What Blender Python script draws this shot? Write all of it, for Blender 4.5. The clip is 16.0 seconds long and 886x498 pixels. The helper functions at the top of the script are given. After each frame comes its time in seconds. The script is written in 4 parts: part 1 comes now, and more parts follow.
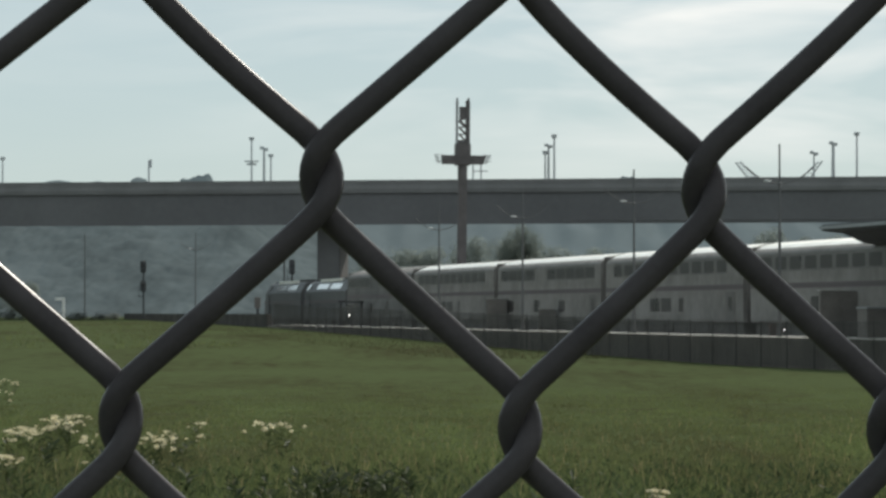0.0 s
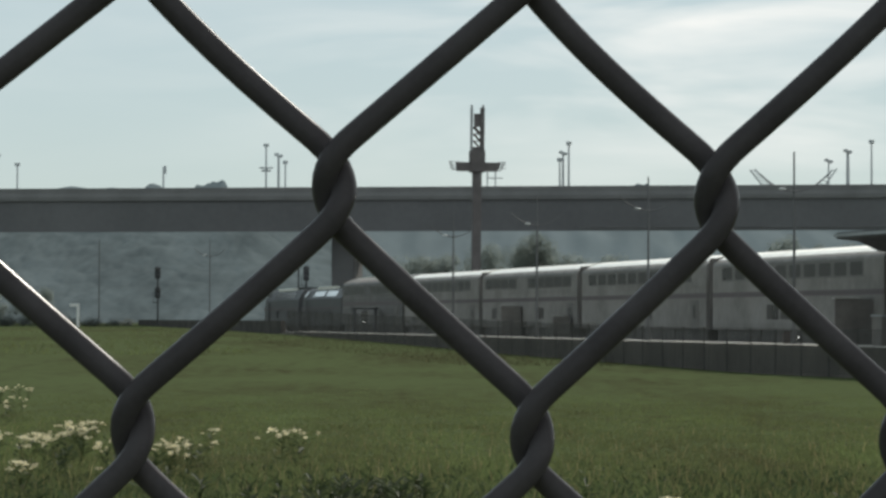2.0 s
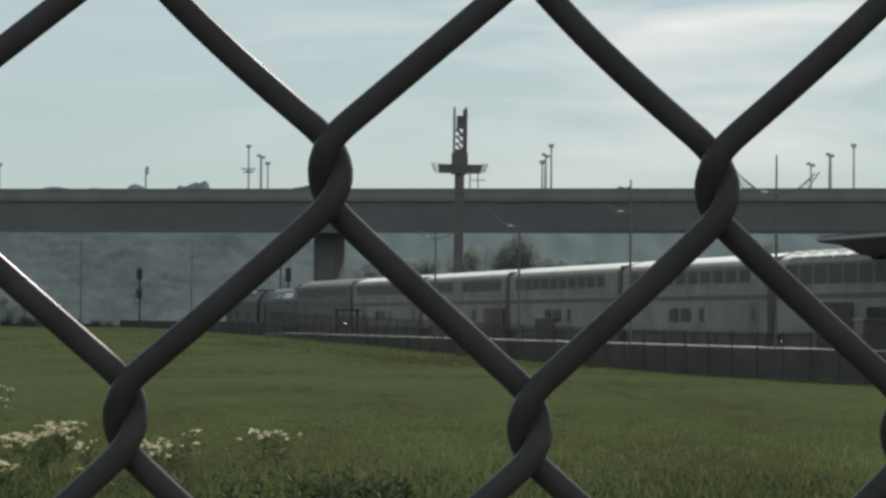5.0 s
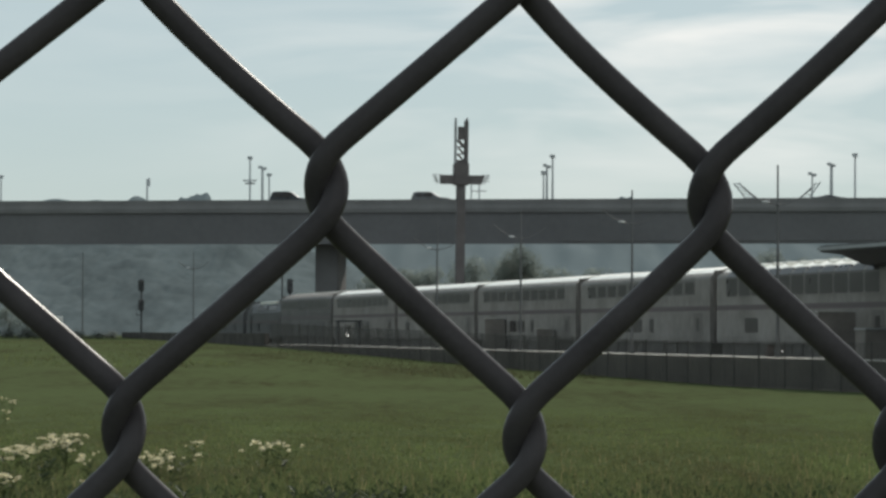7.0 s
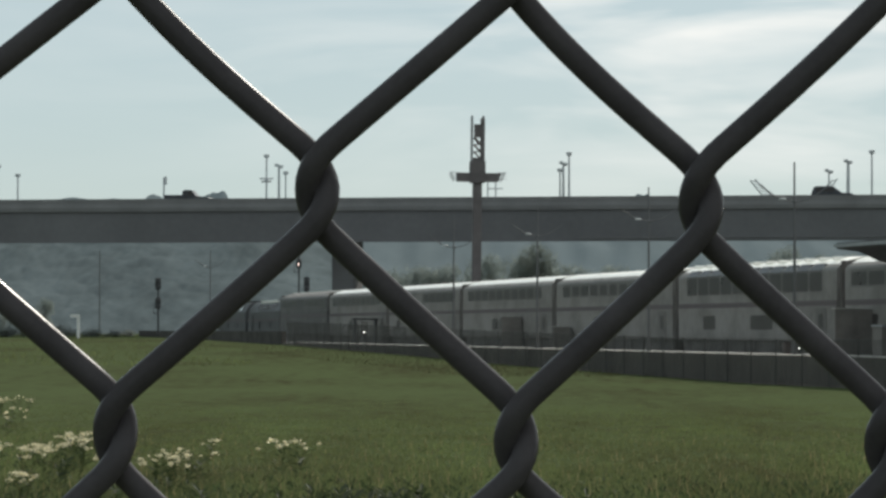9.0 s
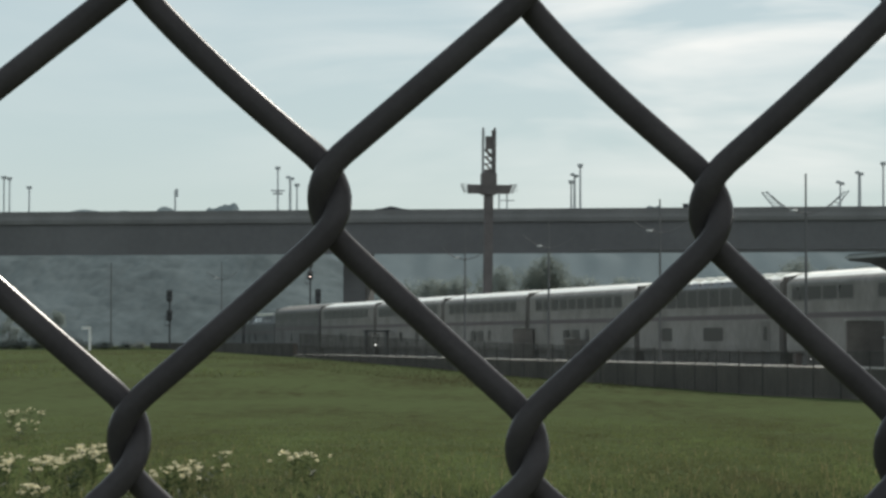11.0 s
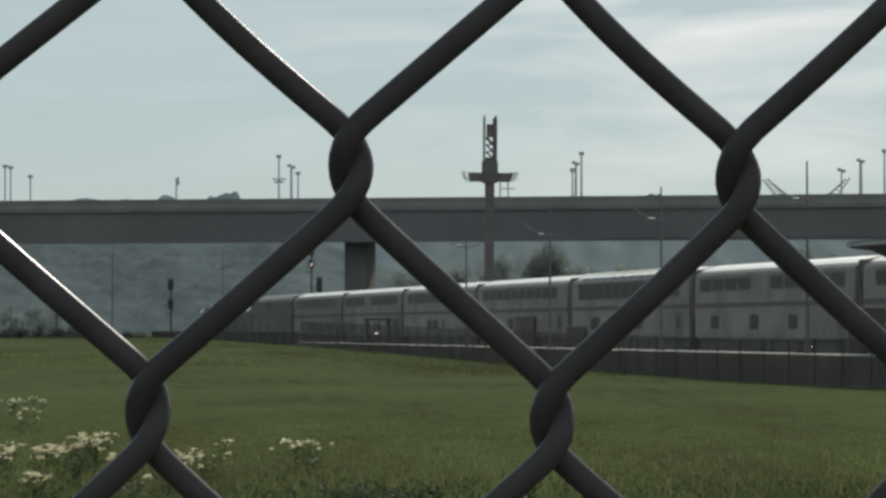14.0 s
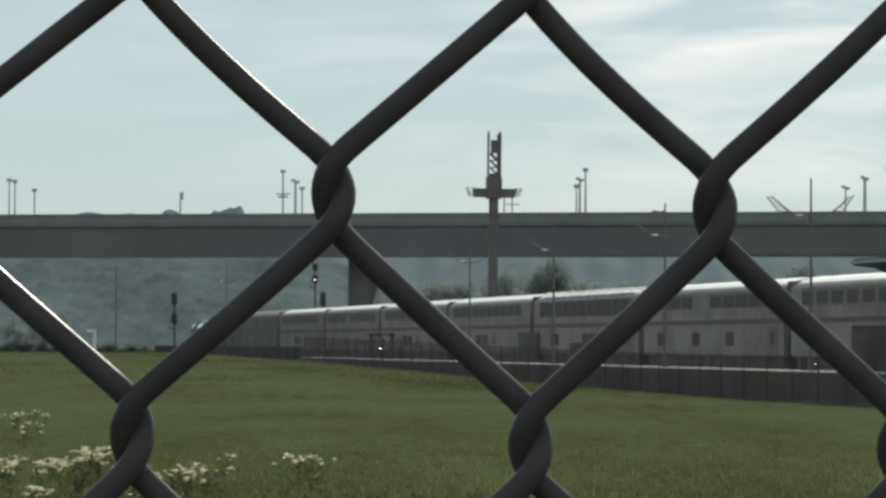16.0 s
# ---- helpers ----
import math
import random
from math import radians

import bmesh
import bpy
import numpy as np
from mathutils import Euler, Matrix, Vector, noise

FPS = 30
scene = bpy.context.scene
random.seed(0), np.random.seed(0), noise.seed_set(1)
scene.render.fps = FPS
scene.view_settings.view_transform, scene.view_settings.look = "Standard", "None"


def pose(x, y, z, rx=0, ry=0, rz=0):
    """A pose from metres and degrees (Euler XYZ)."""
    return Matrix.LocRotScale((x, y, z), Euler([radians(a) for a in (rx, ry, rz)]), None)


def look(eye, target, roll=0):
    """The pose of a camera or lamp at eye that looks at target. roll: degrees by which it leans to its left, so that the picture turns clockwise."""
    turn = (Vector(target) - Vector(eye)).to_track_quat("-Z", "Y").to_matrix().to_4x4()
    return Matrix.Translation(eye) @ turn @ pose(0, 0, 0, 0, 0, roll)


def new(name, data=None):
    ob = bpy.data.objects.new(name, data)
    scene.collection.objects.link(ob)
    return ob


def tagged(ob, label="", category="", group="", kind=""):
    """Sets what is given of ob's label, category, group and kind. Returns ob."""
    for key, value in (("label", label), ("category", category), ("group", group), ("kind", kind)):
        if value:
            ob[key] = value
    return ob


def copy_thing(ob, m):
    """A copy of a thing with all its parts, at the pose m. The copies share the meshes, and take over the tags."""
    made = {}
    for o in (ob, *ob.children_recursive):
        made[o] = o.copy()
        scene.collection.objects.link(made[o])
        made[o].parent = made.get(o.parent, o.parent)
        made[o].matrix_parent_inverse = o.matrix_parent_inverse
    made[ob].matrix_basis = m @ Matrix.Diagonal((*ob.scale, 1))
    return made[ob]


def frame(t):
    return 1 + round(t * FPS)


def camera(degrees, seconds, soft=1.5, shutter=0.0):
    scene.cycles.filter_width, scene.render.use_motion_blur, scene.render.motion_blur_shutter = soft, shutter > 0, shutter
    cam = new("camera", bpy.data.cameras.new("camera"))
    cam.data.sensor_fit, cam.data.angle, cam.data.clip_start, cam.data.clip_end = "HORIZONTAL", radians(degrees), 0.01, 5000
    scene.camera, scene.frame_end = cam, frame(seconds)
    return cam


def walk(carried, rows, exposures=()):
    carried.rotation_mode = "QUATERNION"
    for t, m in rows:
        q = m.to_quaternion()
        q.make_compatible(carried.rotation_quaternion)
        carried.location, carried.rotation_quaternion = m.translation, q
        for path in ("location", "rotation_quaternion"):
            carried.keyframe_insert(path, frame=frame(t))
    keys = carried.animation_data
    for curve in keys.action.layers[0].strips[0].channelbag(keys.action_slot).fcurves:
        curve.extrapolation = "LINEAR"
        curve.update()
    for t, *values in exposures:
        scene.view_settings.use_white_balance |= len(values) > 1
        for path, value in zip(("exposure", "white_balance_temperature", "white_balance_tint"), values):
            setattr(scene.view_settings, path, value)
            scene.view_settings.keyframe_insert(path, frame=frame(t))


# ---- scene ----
EYE = 1.6
cam = camera(16.5, 16.0, soft=2.9)


def view(dx, dy, dz, yaw, pitch, roll):
    """A hand-held pose: millimetres from the rest point, degrees of yaw, pitch and roll."""
    m = pose(dx / 1000, dy / 1000, EYE + dz / 1000, 90 + pitch, 0, yaw)
    return m @ pose(0, 0, 0, 0, 0, roll)


walk(cam, [
    (0, view(0, -0, 0, 0, 1.187, -0)),
    (0.5, view(1.7, 2.7, -0.3, 0.067, 1.172, -0.106)),
    (1, view(2.8, 3.7, 0.3, 0.144, 1.23, 0.09)),
    (1.5, view(0.4, 0.8, 0.9, 0.228, 1.319, 0.219)),
    (2, view(0.3, 0.1, 0.4, 0.268, 1.316, 0.134)),
    (2.5, view(-0.6, 0, -0.2, 0.127, 1.271, 0.077)),
    (3, view(0.4, 2, -0.9, 0.048, 1.155, 0.011)),
    (3.5, view(0.7, 6.1, -1.2, 0.22, 1.102, 0.231)),
    (4, view(-2.6, 8.8, -1.6, 0.352, 1.103, 0.36)),
    (4.5, view(-2.5, 9.1, -2.3, 0.115, 1.149, 0.373)),
    (5, view(-2.2, 6.2, -1.9, -0.066, 1.354, 0.379)),
    (7.5, view(-0.4, 1.7, -1.5, -0.002, 1.56, 0.164)),
    (8, view(0.7, 3, -0.6, 0.05, 1.509, 0.147)),
    (10.5, view(5.1, -0.7, -1.3, 0.537, 1.606, 0.009)),
    (11, view(3.1, -1.4, -1.4, 0.488, 1.738, 0.052)),
    (11.5, view(2.1, -4.9, -1.1, 0.489, 1.929, -0.038)),
    (12, view(2.7, -5.9, -1.1, 0.486, 1.963, 0.026)),
    (12.5, view(1.6, -6.7, -0.6, 0.479, 1.962, 0.087)),
    (13, view(0.9, -3.3, -1.4, 0.388, 1.847, 0.125)),
    (13.5, view(-2.3, -0.2, -2.9, 0.39, 1.727, 0.008)),
    (14, view(-0.6, 6.5, -4.5, 0.511, 1.515, -0.025)),
    (14.5, view(2.4, 7.7, -4, 0.598, 1.56, 0.096)),
    (15, view(4.9, 4.8, -2, 0.717, 1.695, 0.248)),
    (15.5, view(4.7, 1.6, -2.5, 0.773, 1.702, 0.209)),
    (16, view(3.3, -1.2, -2.8, 0.583, 1.807, 0.226)),
], exposures=[(t, e + 0.14, 6450, 9) for t, e in ((0, 0.09), (3.0, 0.07), (3.6, -0.1), (4.2, 0.02), (4.5, 0.1), (4.8, -0.02), (5.2, -0.08), (7.3, 0.03), (8.2, 0.06), (12.9, 0.09), (13.6, -0.1), (14.3, -0.1), (14.6, 0.0), (14.9, 0.09), (16, 0.09))])

# ---- world and sun ----
SUN_EL, SUN_AZ = radians(34), radians(21)
world = bpy.data.worlds.new("sky")
scene.world = world
world.use_nodes = True
wn, wl = world.node_tree.nodes, world.node_tree.links
wn.clear()
w_out = wn.new("ShaderNodeOutputWorld")
w_bg = wn.new("ShaderNodeBackground")
w_bg.inputs["Strength"].default_value = 0.061
w_sky = wn.new("ShaderNodeTexSky")
w_sky.sky_type = "NISHITA"
w_sky.sun_disc = False
w_sky.sun_elevation, w_sky.sun_rotation = SUN_EL, SUN_AZ
w_sky.air_density, w_sky.dust_density, w_sky.ozone_density = 1.0, 0.2, 2.6
w_co = wn.new("ShaderNodeTexCoord")
w_map = wn.new("ShaderNodeMapping")
w_map.inputs["Scale"].default_value = (9.0, 4.0, 46.0)
w_map.inputs["Rotation"].default_value = (0.0, radians(7), 0.0)
w_noise = wn.new("ShaderNodeTexNoise")
w_noise.inputs["Scale"].default_value = 1.0
w_noise.inputs["Detail"].default_value = 4.5
w_noise.inputs["Roughness"].default_value = 0.52
w_noise.inputs["Distortion"].default_value = 0.35
w_ramp = wn.new("ShaderNodeValToRGB")
w_ramp.color_ramp.elements[0].position, w_ramp.color_ramp.elements[1].position = 0.42, 0.70
w_ramp.color_ramp.elements[0].color, w_ramp.color_ramp.elements[1].color = (0.05, 0.05, 0.05, 1), (1, 1, 1, 1)
w_veil = wn.new("ShaderNodeMix")
w_veil.data_type = "RGBA"
w_veil.inputs["Factor"].default_value = 0.72
w_veil.inputs["B"].default_value = (7.65, 9.05, 9.2, 1)
w_mix = wn.new("ShaderNodeMix")
w_mix.data_type = "RGBA"
w_mix.inputs["B"].default_value = (13.9, 13.8, 13.2, 1)
wl.new(w_co.outputs["Generated"], w_map.inputs["Vector"])
wl.new(w_map.outputs["Vector"], w_noise.inputs["Vector"])
wl.new(w_noise.outputs["Fac"], w_ramp.inputs["Fac"])
w_sep = wn.new("ShaderNodeSeparateXYZ")
w_high = wn.new("ShaderNodeMapRange")
w_high.interpolation_type = "SMOOTHSTEP"
w_high.inputs["From Min"].default_value, w_high.inputs["From Max"].default_value = 0.035, 0.092
w_high.inputs["To Min"].default_value = 0.25
w_east = wn.new("ShaderNodeMapRange")
w_east.interpolation_type = "SMOOTHSTEP"
w_east.inputs["From Min"].default_value, w_east.inputs["From Max"].default_value = -0.13, 0.12
w_east.inputs["To Min"].default_value = 0.12
w_mul2 = wn.new("ShaderNodeMath")
w_mul2.operation = "MULTIPLY"
w_mul = wn.new("ShaderNodeMath")
w_mul.operation = "MULTIPLY"
wl.new(w_co.outputs["Generated"], w_sep.inputs[0])
wl.new(w_sep.outputs["Z"], w_high.inputs["Value"])
wl.new(w_ramp.outputs["Color"], w_mul.inputs[0])
wl.new(w_high.outputs["Result"], w_mul.inputs[1])
wl.new(w_sep.outputs["X"], w_east.inputs["Value"])
wl.new(w_mul.outputs[0], w_mul2.inputs[0])
wl.new(w_east.outputs["Result"], w_mul2.inputs[1])
wl.new(w_mul2.outputs[0], w_mix.inputs["Factor"])
wl.new(w_sky.outputs["Color"], w_veil.inputs["A"])
wl.new(w_veil.outputs["Result"], w_mix.inputs["A"])
wl.new(w_mix.outputs["Result"], w_bg.inputs["Color"])
wl.new(w_bg.outputs["Background"], w_out.inputs["Surface"])

sun = new("sun", bpy.data.lights.new("sun", "SUN"))
sun.data.energy, sun.data.angle, sun.data.color = 3.0, radians(0.53), (1.0, 0.93, 0.82)
SUN_WAY = Vector((math.sin(SUN_AZ) * math.cos(SUN_EL), math.cos(SUN_AZ) * math.cos(SUN_EL), math.sin(SUN_EL)))
sun.matrix_basis = look(SUN_WAY * 200, (0, 0, 0))


# ---- materials ----
def mat(name, base, rough=0.6, metal=0.0, vary=0.25, scale=4.0, fine=40.0, bump=0.15, tint=None, spec=0.5, island=0.0, stretch=None, trans=0.0, grain=0.4):
    """A surface with grain and stains at two scales: base colour, gloss and relief vary with noise."""
    m = bpy.data.materials.new(name)
    m.use_nodes = True
    n, l = m.node_tree.nodes, m.node_tree.links
    b = n["Principled BSDF"]
    b.inputs["Metallic"].default_value = metal
    b.inputs["Specular IOR Level"].default_value = spec
    co = n.new("ShaderNodeTexCoord")
    vec = co.outputs["Object"]
    if stretch:
        mp = n.new("ShaderNodeMapping")
        mp.inputs["Scale"].default_value = stretch
        l.new(vec, mp.inputs["Vector"])
        vec = mp.outputs["Vector"]
    big, small = n.new("ShaderNodeTexNoise"), n.new("ShaderNodeTexNoise")
    big.inputs["Scale"].default_value, small.inputs["Scale"].default_value = scale, fine
    big.inputs["Detail"].default_value, small.inputs["Detail"].default_value = 5.0, 3.0
    l.new(vec, big.inputs["Vector"])
    l.new(vec, small.inputs["Vector"])
    add = n.new("ShaderNodeMath")
    add.operation = "MULTIPLY_ADD"
    l.new(small.outputs["Fac"], add.inputs[0])
    add.inputs[1].default_value = grain
    l.new(big.outputs["Fac"], add.inputs[2])
    ramp = n.new("ShaderNodeValToRGB")
    ramp.color_ramp.elements[0].position, ramp.color_ramp.elements[1].position = 0.25 + grain / 2, 0.75 + grain / 2
    lo = tint if tint else tuple(c * (1 - vary) for c in base)
    hi = tuple(min(1.0, c * (1 + vary)) for c in base)
    ramp.color_ramp.elements[0].color, ramp.color_ramp.elements[1].color = (*lo, 1), (*hi, 1)
    l.new(add.outputs[0], ramp.inputs["Fac"])
    colour = ramp.outputs["Color"]
    if island:
        geo = n.new("ShaderNodeNewGeometry")
        hsv = n.new("ShaderNodeHueSaturation")
        rng = n.new("ShaderNodeMapRange")
        rng.inputs["To Min"].default_value, rng.inputs["To Max"].default_value = 1 - island, 1 + island
        l.new(geo.outputs["Random Per Island"], rng.inputs["Value"])
        l.new(rng.outputs["Result"], hsv.inputs["Value"])
        l.new(colour, hsv.inputs["Color"])
        colour = hsv.outputs["Color"]
    l.new(colour, b.inputs["Base Color"])
    rr = n.new("ShaderNodeMapRange")
    rr.inputs["To Min"].default_value, rr.inputs["To Max"].default_value = max(0.03, rough - 0.1), min(1, rough + 0.1)
    l.new(big.outputs["Fac"], rr.inputs["Value"])
    l.new(rr.outputs["Result"], b.inputs["Roughness"])
    if bump:
        bp = n.new("ShaderNodeBump")
        bp.inputs["Strength"].default_value = bump
        bp.inputs["Distance"].default_value = 0.02
        l.new(small.outputs["Fac"], bp.inputs["Height"])
        l.new(bp.outputs["Normal"], b.inputs["Normal"])
    if trans:
        tr = n.new("ShaderNodeBsdfTranslucent")
        l.new(colour, tr.inputs["Color"])
        mx = n.new("ShaderNodeMixShader")
        mx.inputs["Fac"].default_value = trans
        out = n["Material Output"]
        l.new(b.outputs["BSDF"], mx.inputs[1])
        l.new(tr.outputs["BSDF"], mx.inputs[2])
        l.new(mx.outputs["Shader"], out.inputs["Surface"])
    return m


def glow(name, colour, strength):
    m = bpy.data.materials.new(name)
    m.use_nodes = True
    b = m.node_tree.nodes["Principled BSDF"]
    b.inputs["Base Color"].default_value = (*colour, 1)
    b.inputs["Emission Color"].default_value = (*colour, 1)
    b.inputs["Emission Strength"].default_value = strength
    return m


M_VINYL = mat("black_vinyl_coating", (0.063, 0.057, 0.060), 0.22, 0, 0.18, 90, 900, 0, spec=0.06)
M_GRASS = mat("mown_grass_soil", (0.058, 0.072, 0.035), 0.95, 0, 0.3, 0.11, 1.5, 0.3, tint=(0.052, 0.053, 0.029), spec=0.0, stretch=(1, 0.3, 1), grain=0.9)
M_BLADE = mat("grass_blades", (0.093, 0.121, 0.047), 0.6, 0, 0.42, 0.35, 3.0, 0, tint=(0.084, 0.087, 0.042), spec=0.1, island=0.2, trans=0.55, stretch=(1, 0.12, 1))
M_DRY = mat("dry_grass_stems", (0.24, 0.20, 0.105), 0.7, 0, 0.3, 0.5, 4.0, 0, spec=0.1, island=0.4, trans=0.4)
M_DRYGRASS = mat("dry_brown_grass", (0.085, 0.088, 0.046), 0.8, 0, 0.3, 0.3, 3.0, 0, spec=0.05, island=0.3, trans=0.4)
M_WEED = mat("weed_leaves", (0.058, 0.080, 0.036), 0.65, 0, 0.35, 0.6, 6.0, 0, spec=0.08, island=0.4, trans=0.4)
M_PETAL = mat("cream_petals", (0.74, 0.68, 0.49), 0.7, 0, 0.2, 8, 60, 0, spec=0.2, island=0.3, trans=0.6)
M_CONC = mat("weathered_concrete", (0.36, 0.35, 0.33), 0.85, 0, 0.22, 0.4, 6.0, 0.2)
M_PARA = mat("stained_parapet_concrete", (0.172, 0.170, 0.170), 0.85, 0, 0.2, 0.3, 5.0, 0.2)
M_WALL = mat("dark_retaining_wall", (0.165, 0.148, 0.133), 0.9, 0, 0.4, 0.35, 5.0, 0.3, spec=0.1, stretch=(1, 1, 0.5))
M_LOWWALL = mat("soot_dark_old_wall", (0.092, 0.085, 0.079), 0.9, 0, 0.35, 0.5, 7.0, 0.3, spec=0.03)
M_PLAT = mat("pale_platform_concrete", (0.56, 0.53, 0.475), 0.75, 0, 0.18, 0.5, 8.0, 0.1)
M_BALLAST = mat("stone_ballast", (0.10, 0.095, 0.09), 0.95, 0, 0.4, 1.5, 14.0, 0.8)
M_GIRDER = mat("grey_painted_girder_steel", (0.151, 0.150, 0.156), 0.7, 0, 0.14, 0.12, 1.5, 0.05, spec=0.2)
M_ASPH = mat("road_asphalt", (0.05, 0.05, 0.05), 0.9, 0, 0.3, 0.6, 12.0, 0.3)
M_RUST = mat("dull_brown_steel", (0.125, 0.112, 0.112), 0.65, 0, 0.3, 0.8, 9.0, 0.1)
M_STEEL = mat("galvanised_steel", (0.33, 0.34, 0.35), 0.5, 0.6, 0.15, 2.0, 20.0, 0.05)
# Masts and trusses: the haze before them is put into this pale paint.
M_PALESTEEL = mat("pale_hazed_mast_paint", (0.47, 0.49, 0.50), 0.6, 0, 0.12, 0.5, 6.0, 0.03)
M_POLE = mat("dull_grey_pole_paint", (0.135, 0.135, 0.138), 0.75, 0, 0.15, 1.0, 8.0, 0.05, spec=0.2)
M_FENCE = mat("weathered_black_fence_paint", (0.075, 0.072, 0.068), 0.7, 0, 0.3, 2.0, 20.0, 0.05, spec=0.2)
M_DARK = mat("dark_painted_metal", (0.035, 0.036, 0.04), 0.5, 0, 0.3, 2.0, 20.0, 0.05)
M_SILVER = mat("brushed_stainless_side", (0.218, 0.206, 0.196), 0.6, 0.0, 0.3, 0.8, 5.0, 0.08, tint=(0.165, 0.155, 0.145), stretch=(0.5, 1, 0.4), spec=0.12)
M_DULLSIDE = mat("dull_steel_side", (0.150, 0.146, 0.142), 0.6, 0.0, 0.3, 0.8, 5.0, 0.08, stretch=(0.5, 1, 0.4), spec=0.1)
M_DOOR = mat("dull_dark_door_steel", (0.125, 0.115, 0.107), 0.55, 0.2, 0.25, 1.5, 9.0, 0.05)
# Sunlit shine of the roofs is put into a steel brighter than the sides.
M_ROOF = mat("sheen_bright_steel", (0.96, 0.92, 0.85), 0.46, 0.85, 0.12, 0.8, 14.0, 0.06, stretch=(1.6, 0.3, 0.3))
M_DULLROOF = mat("dull_brown_grey_roof", (0.15, 0.142, 0.135), 0.7, 0.1, 0.25, 0.8, 10.0, 0.06, stretch=(1.2, 0.4, 0.4))
M_CABGLASS = mat("bright_sky_mirroring_glass", (0.80, 0.80, 0.78), 0.12, 0.95, 0.06, 1.5, 8.0, 0.0)
M_BAND = mat("dark_window_band", (0.125, 0.116, 0.108), 0.45, 0.1, 0.25, 1.0, 8.0, 0.04)
M_CABINET = mat("brown_grey_cabinet_paint", (0.14, 0.127, 0.117), 0.65, 0, 0.25, 1.2, 12.0, 0.05)
M_STRIPE = mat("dull_red_blue_stripe", (0.075, 0.055, 0.06), 0.5, 0, 0.15, 0.6, 10.0, 0)
M_GLASS = mat("tinted_window_glass", (0.055, 0.050, 0.048), 0.3, 0, 0.15, 0.6, 6.0, 0.02, spec=0.15)
M_UNDER = mat("grimy_undercarriage", (0.135, 0.122, 0.114), 0.8, 0, 0.35, 1.0, 14.0, 0.2)
M_LOCO = mat("locomotive_grey_blue", (0.060, 0.062, 0.064), 0.5, 0.1, 0.25, 0.4, 9.0, 0.05)
# Distance haze over trees and bushes is mixed into these pale leaf colours.
M_LEAF = mat("haze_paled_tree_leaves", (0.275, 0.31, 0.28), 0.9, 0, 0.1, 0.15, 2.0, 0, spec=0.0, island=0.06, trans=0.62)
M_FARLEAF = mat("haze_tinted_far_leaves", (0.295, 0.335, 0.312), 0.9, 0, 0.1, 0.1, 2.0, 0, spec=0.0, island=0.06, trans=0.62)
M_BUSH = mat("haze_paled_bush_leaves", (0.23, 0.255, 0.24), 0.9, 0, 0.2, 0.3, 3.0, 0, spec=0.0, island=0.2, trans=0.5)
M_BARK = mat("bark", (0.09, 0.07, 0.055), 0.9, 0, 0.3, 2, 16, 0.4)
# Hill and woods carry the aerial haze in their blue-grey base colour.
M_HILL = mat("haze_tinted_wooded_hill", (0.140, 0.169, 0.180), 0.95, 0, 0.12, 0.012, 0.08, 0, spec=0.0, stretch=(1, 0.1, 1))
M_WOOD = mat("haze_tinted_far_woods", (0.101, 0.121, 0.127), 0.95, 0, 0.22, 0.05, 0.25, 0, spec=0.0, stretch=(1, 0.3, 0.8), grain=0.6)
M_WHITE = mat("white_enamel", (0.75, 0.75, 0.73), 0.5, 0, 0.1, 2, 20, 0.05)
M_REDBOX = mat("faded_red_paint", (0.085, 0.062, 0.058), 0.6, 0, 0.25, 2, 20, 0.05)
M_CARDARK = mat("dark_car_paint", (0.04, 0.042, 0.05), 0.3, 0.2, 0.2, 1, 10, 0)
M_CARLIGHT = mat("silver_car_paint", (0.14, 0.142, 0.148), 0.3, 0.5, 0.15, 1, 10, 0)
M_TYRE = mat("tyre_rubber", (0.03, 0.03, 0.03), 0.85, 0, 0.2, 6, 40, 0.1)
M_DOTGLOW = glow("glowing_bright_dot", (1.0, 0.97, 0.88), 6.0)
M_REDLENS = glow("lit_warm_lens", (1.0, 0.72, 0.60), 5.0)
M_PIER = mat("dark_weathered_pier_concrete", (0.145, 0.144, 0.146), 0.85, 0, 0.2, 0.3, 5.0, 0.2)


# ---- mesh helpers ----
def ob_from(name, verts, faces, material, parent=None, label="", smooth=False):
    me = bpy.data.meshes.new(name)
    me.from_pydata([tuple(v) for v in verts], [], faces)
    me.materials.append(material)
    if smooth:
        me.polygons.foreach_set("use_smooth", [True] * len(me.polygons))
    me.update()
    ob = new(name, me)
    if parent:
        ob.parent = parent
    if label:
        tagged(ob, label)
    return ob


def soften(ob, normals):
    """Shades loose leaves like the rounded mass that they make up."""
    ob.data.polygons.foreach_set("use_smooth", [True] * len(ob.data.polygons))
    ob.data.normals_split_custom_set_from_vertices(normals)


def part(name, bm, material, parent=None, label="", smooth=False):
    """Links a bmesh as one mesh object, under a thing or a part."""
    me = bpy.data.meshes.new(name)
    bm.normal_update()
    bm.to_mesh(me)
    bm.free()
    me.materials.append(material)
    if smooth:
        me.polygons.foreach_set("use_smooth", [True] * len(me.polygons))
    ob = new(name, me)
    if parent:
        ob.parent = parent
    if label:
        tagged(ob, label)
    return ob


def add_box(bm, x0, x1, y0, y1, z0, z1, bevel=0.0):
    r = bmesh.ops.create_cube(bm, size=1.0, matrix=Matrix.Translation(((x0 + x1) / 2, (y0 + y1) / 2, (z0 + z1) / 2)) @ Matrix.Diagonal((x1 - x0, y1 - y0, z1 - z0, 1)))
    if bevel:
        edges = {e for v in r["verts"] for e in v.link_edges}
        bmesh.ops.bevel(bm, geom=list(edges), offset=bevel, segments=2, affect="EDGES")
    return bm


def box(x0, x1, y0, y1, z0, z1, bevel=0.0):
    return add_box(bmesh.new(), x0, x1, y0, y1, z0, z1, bevel)


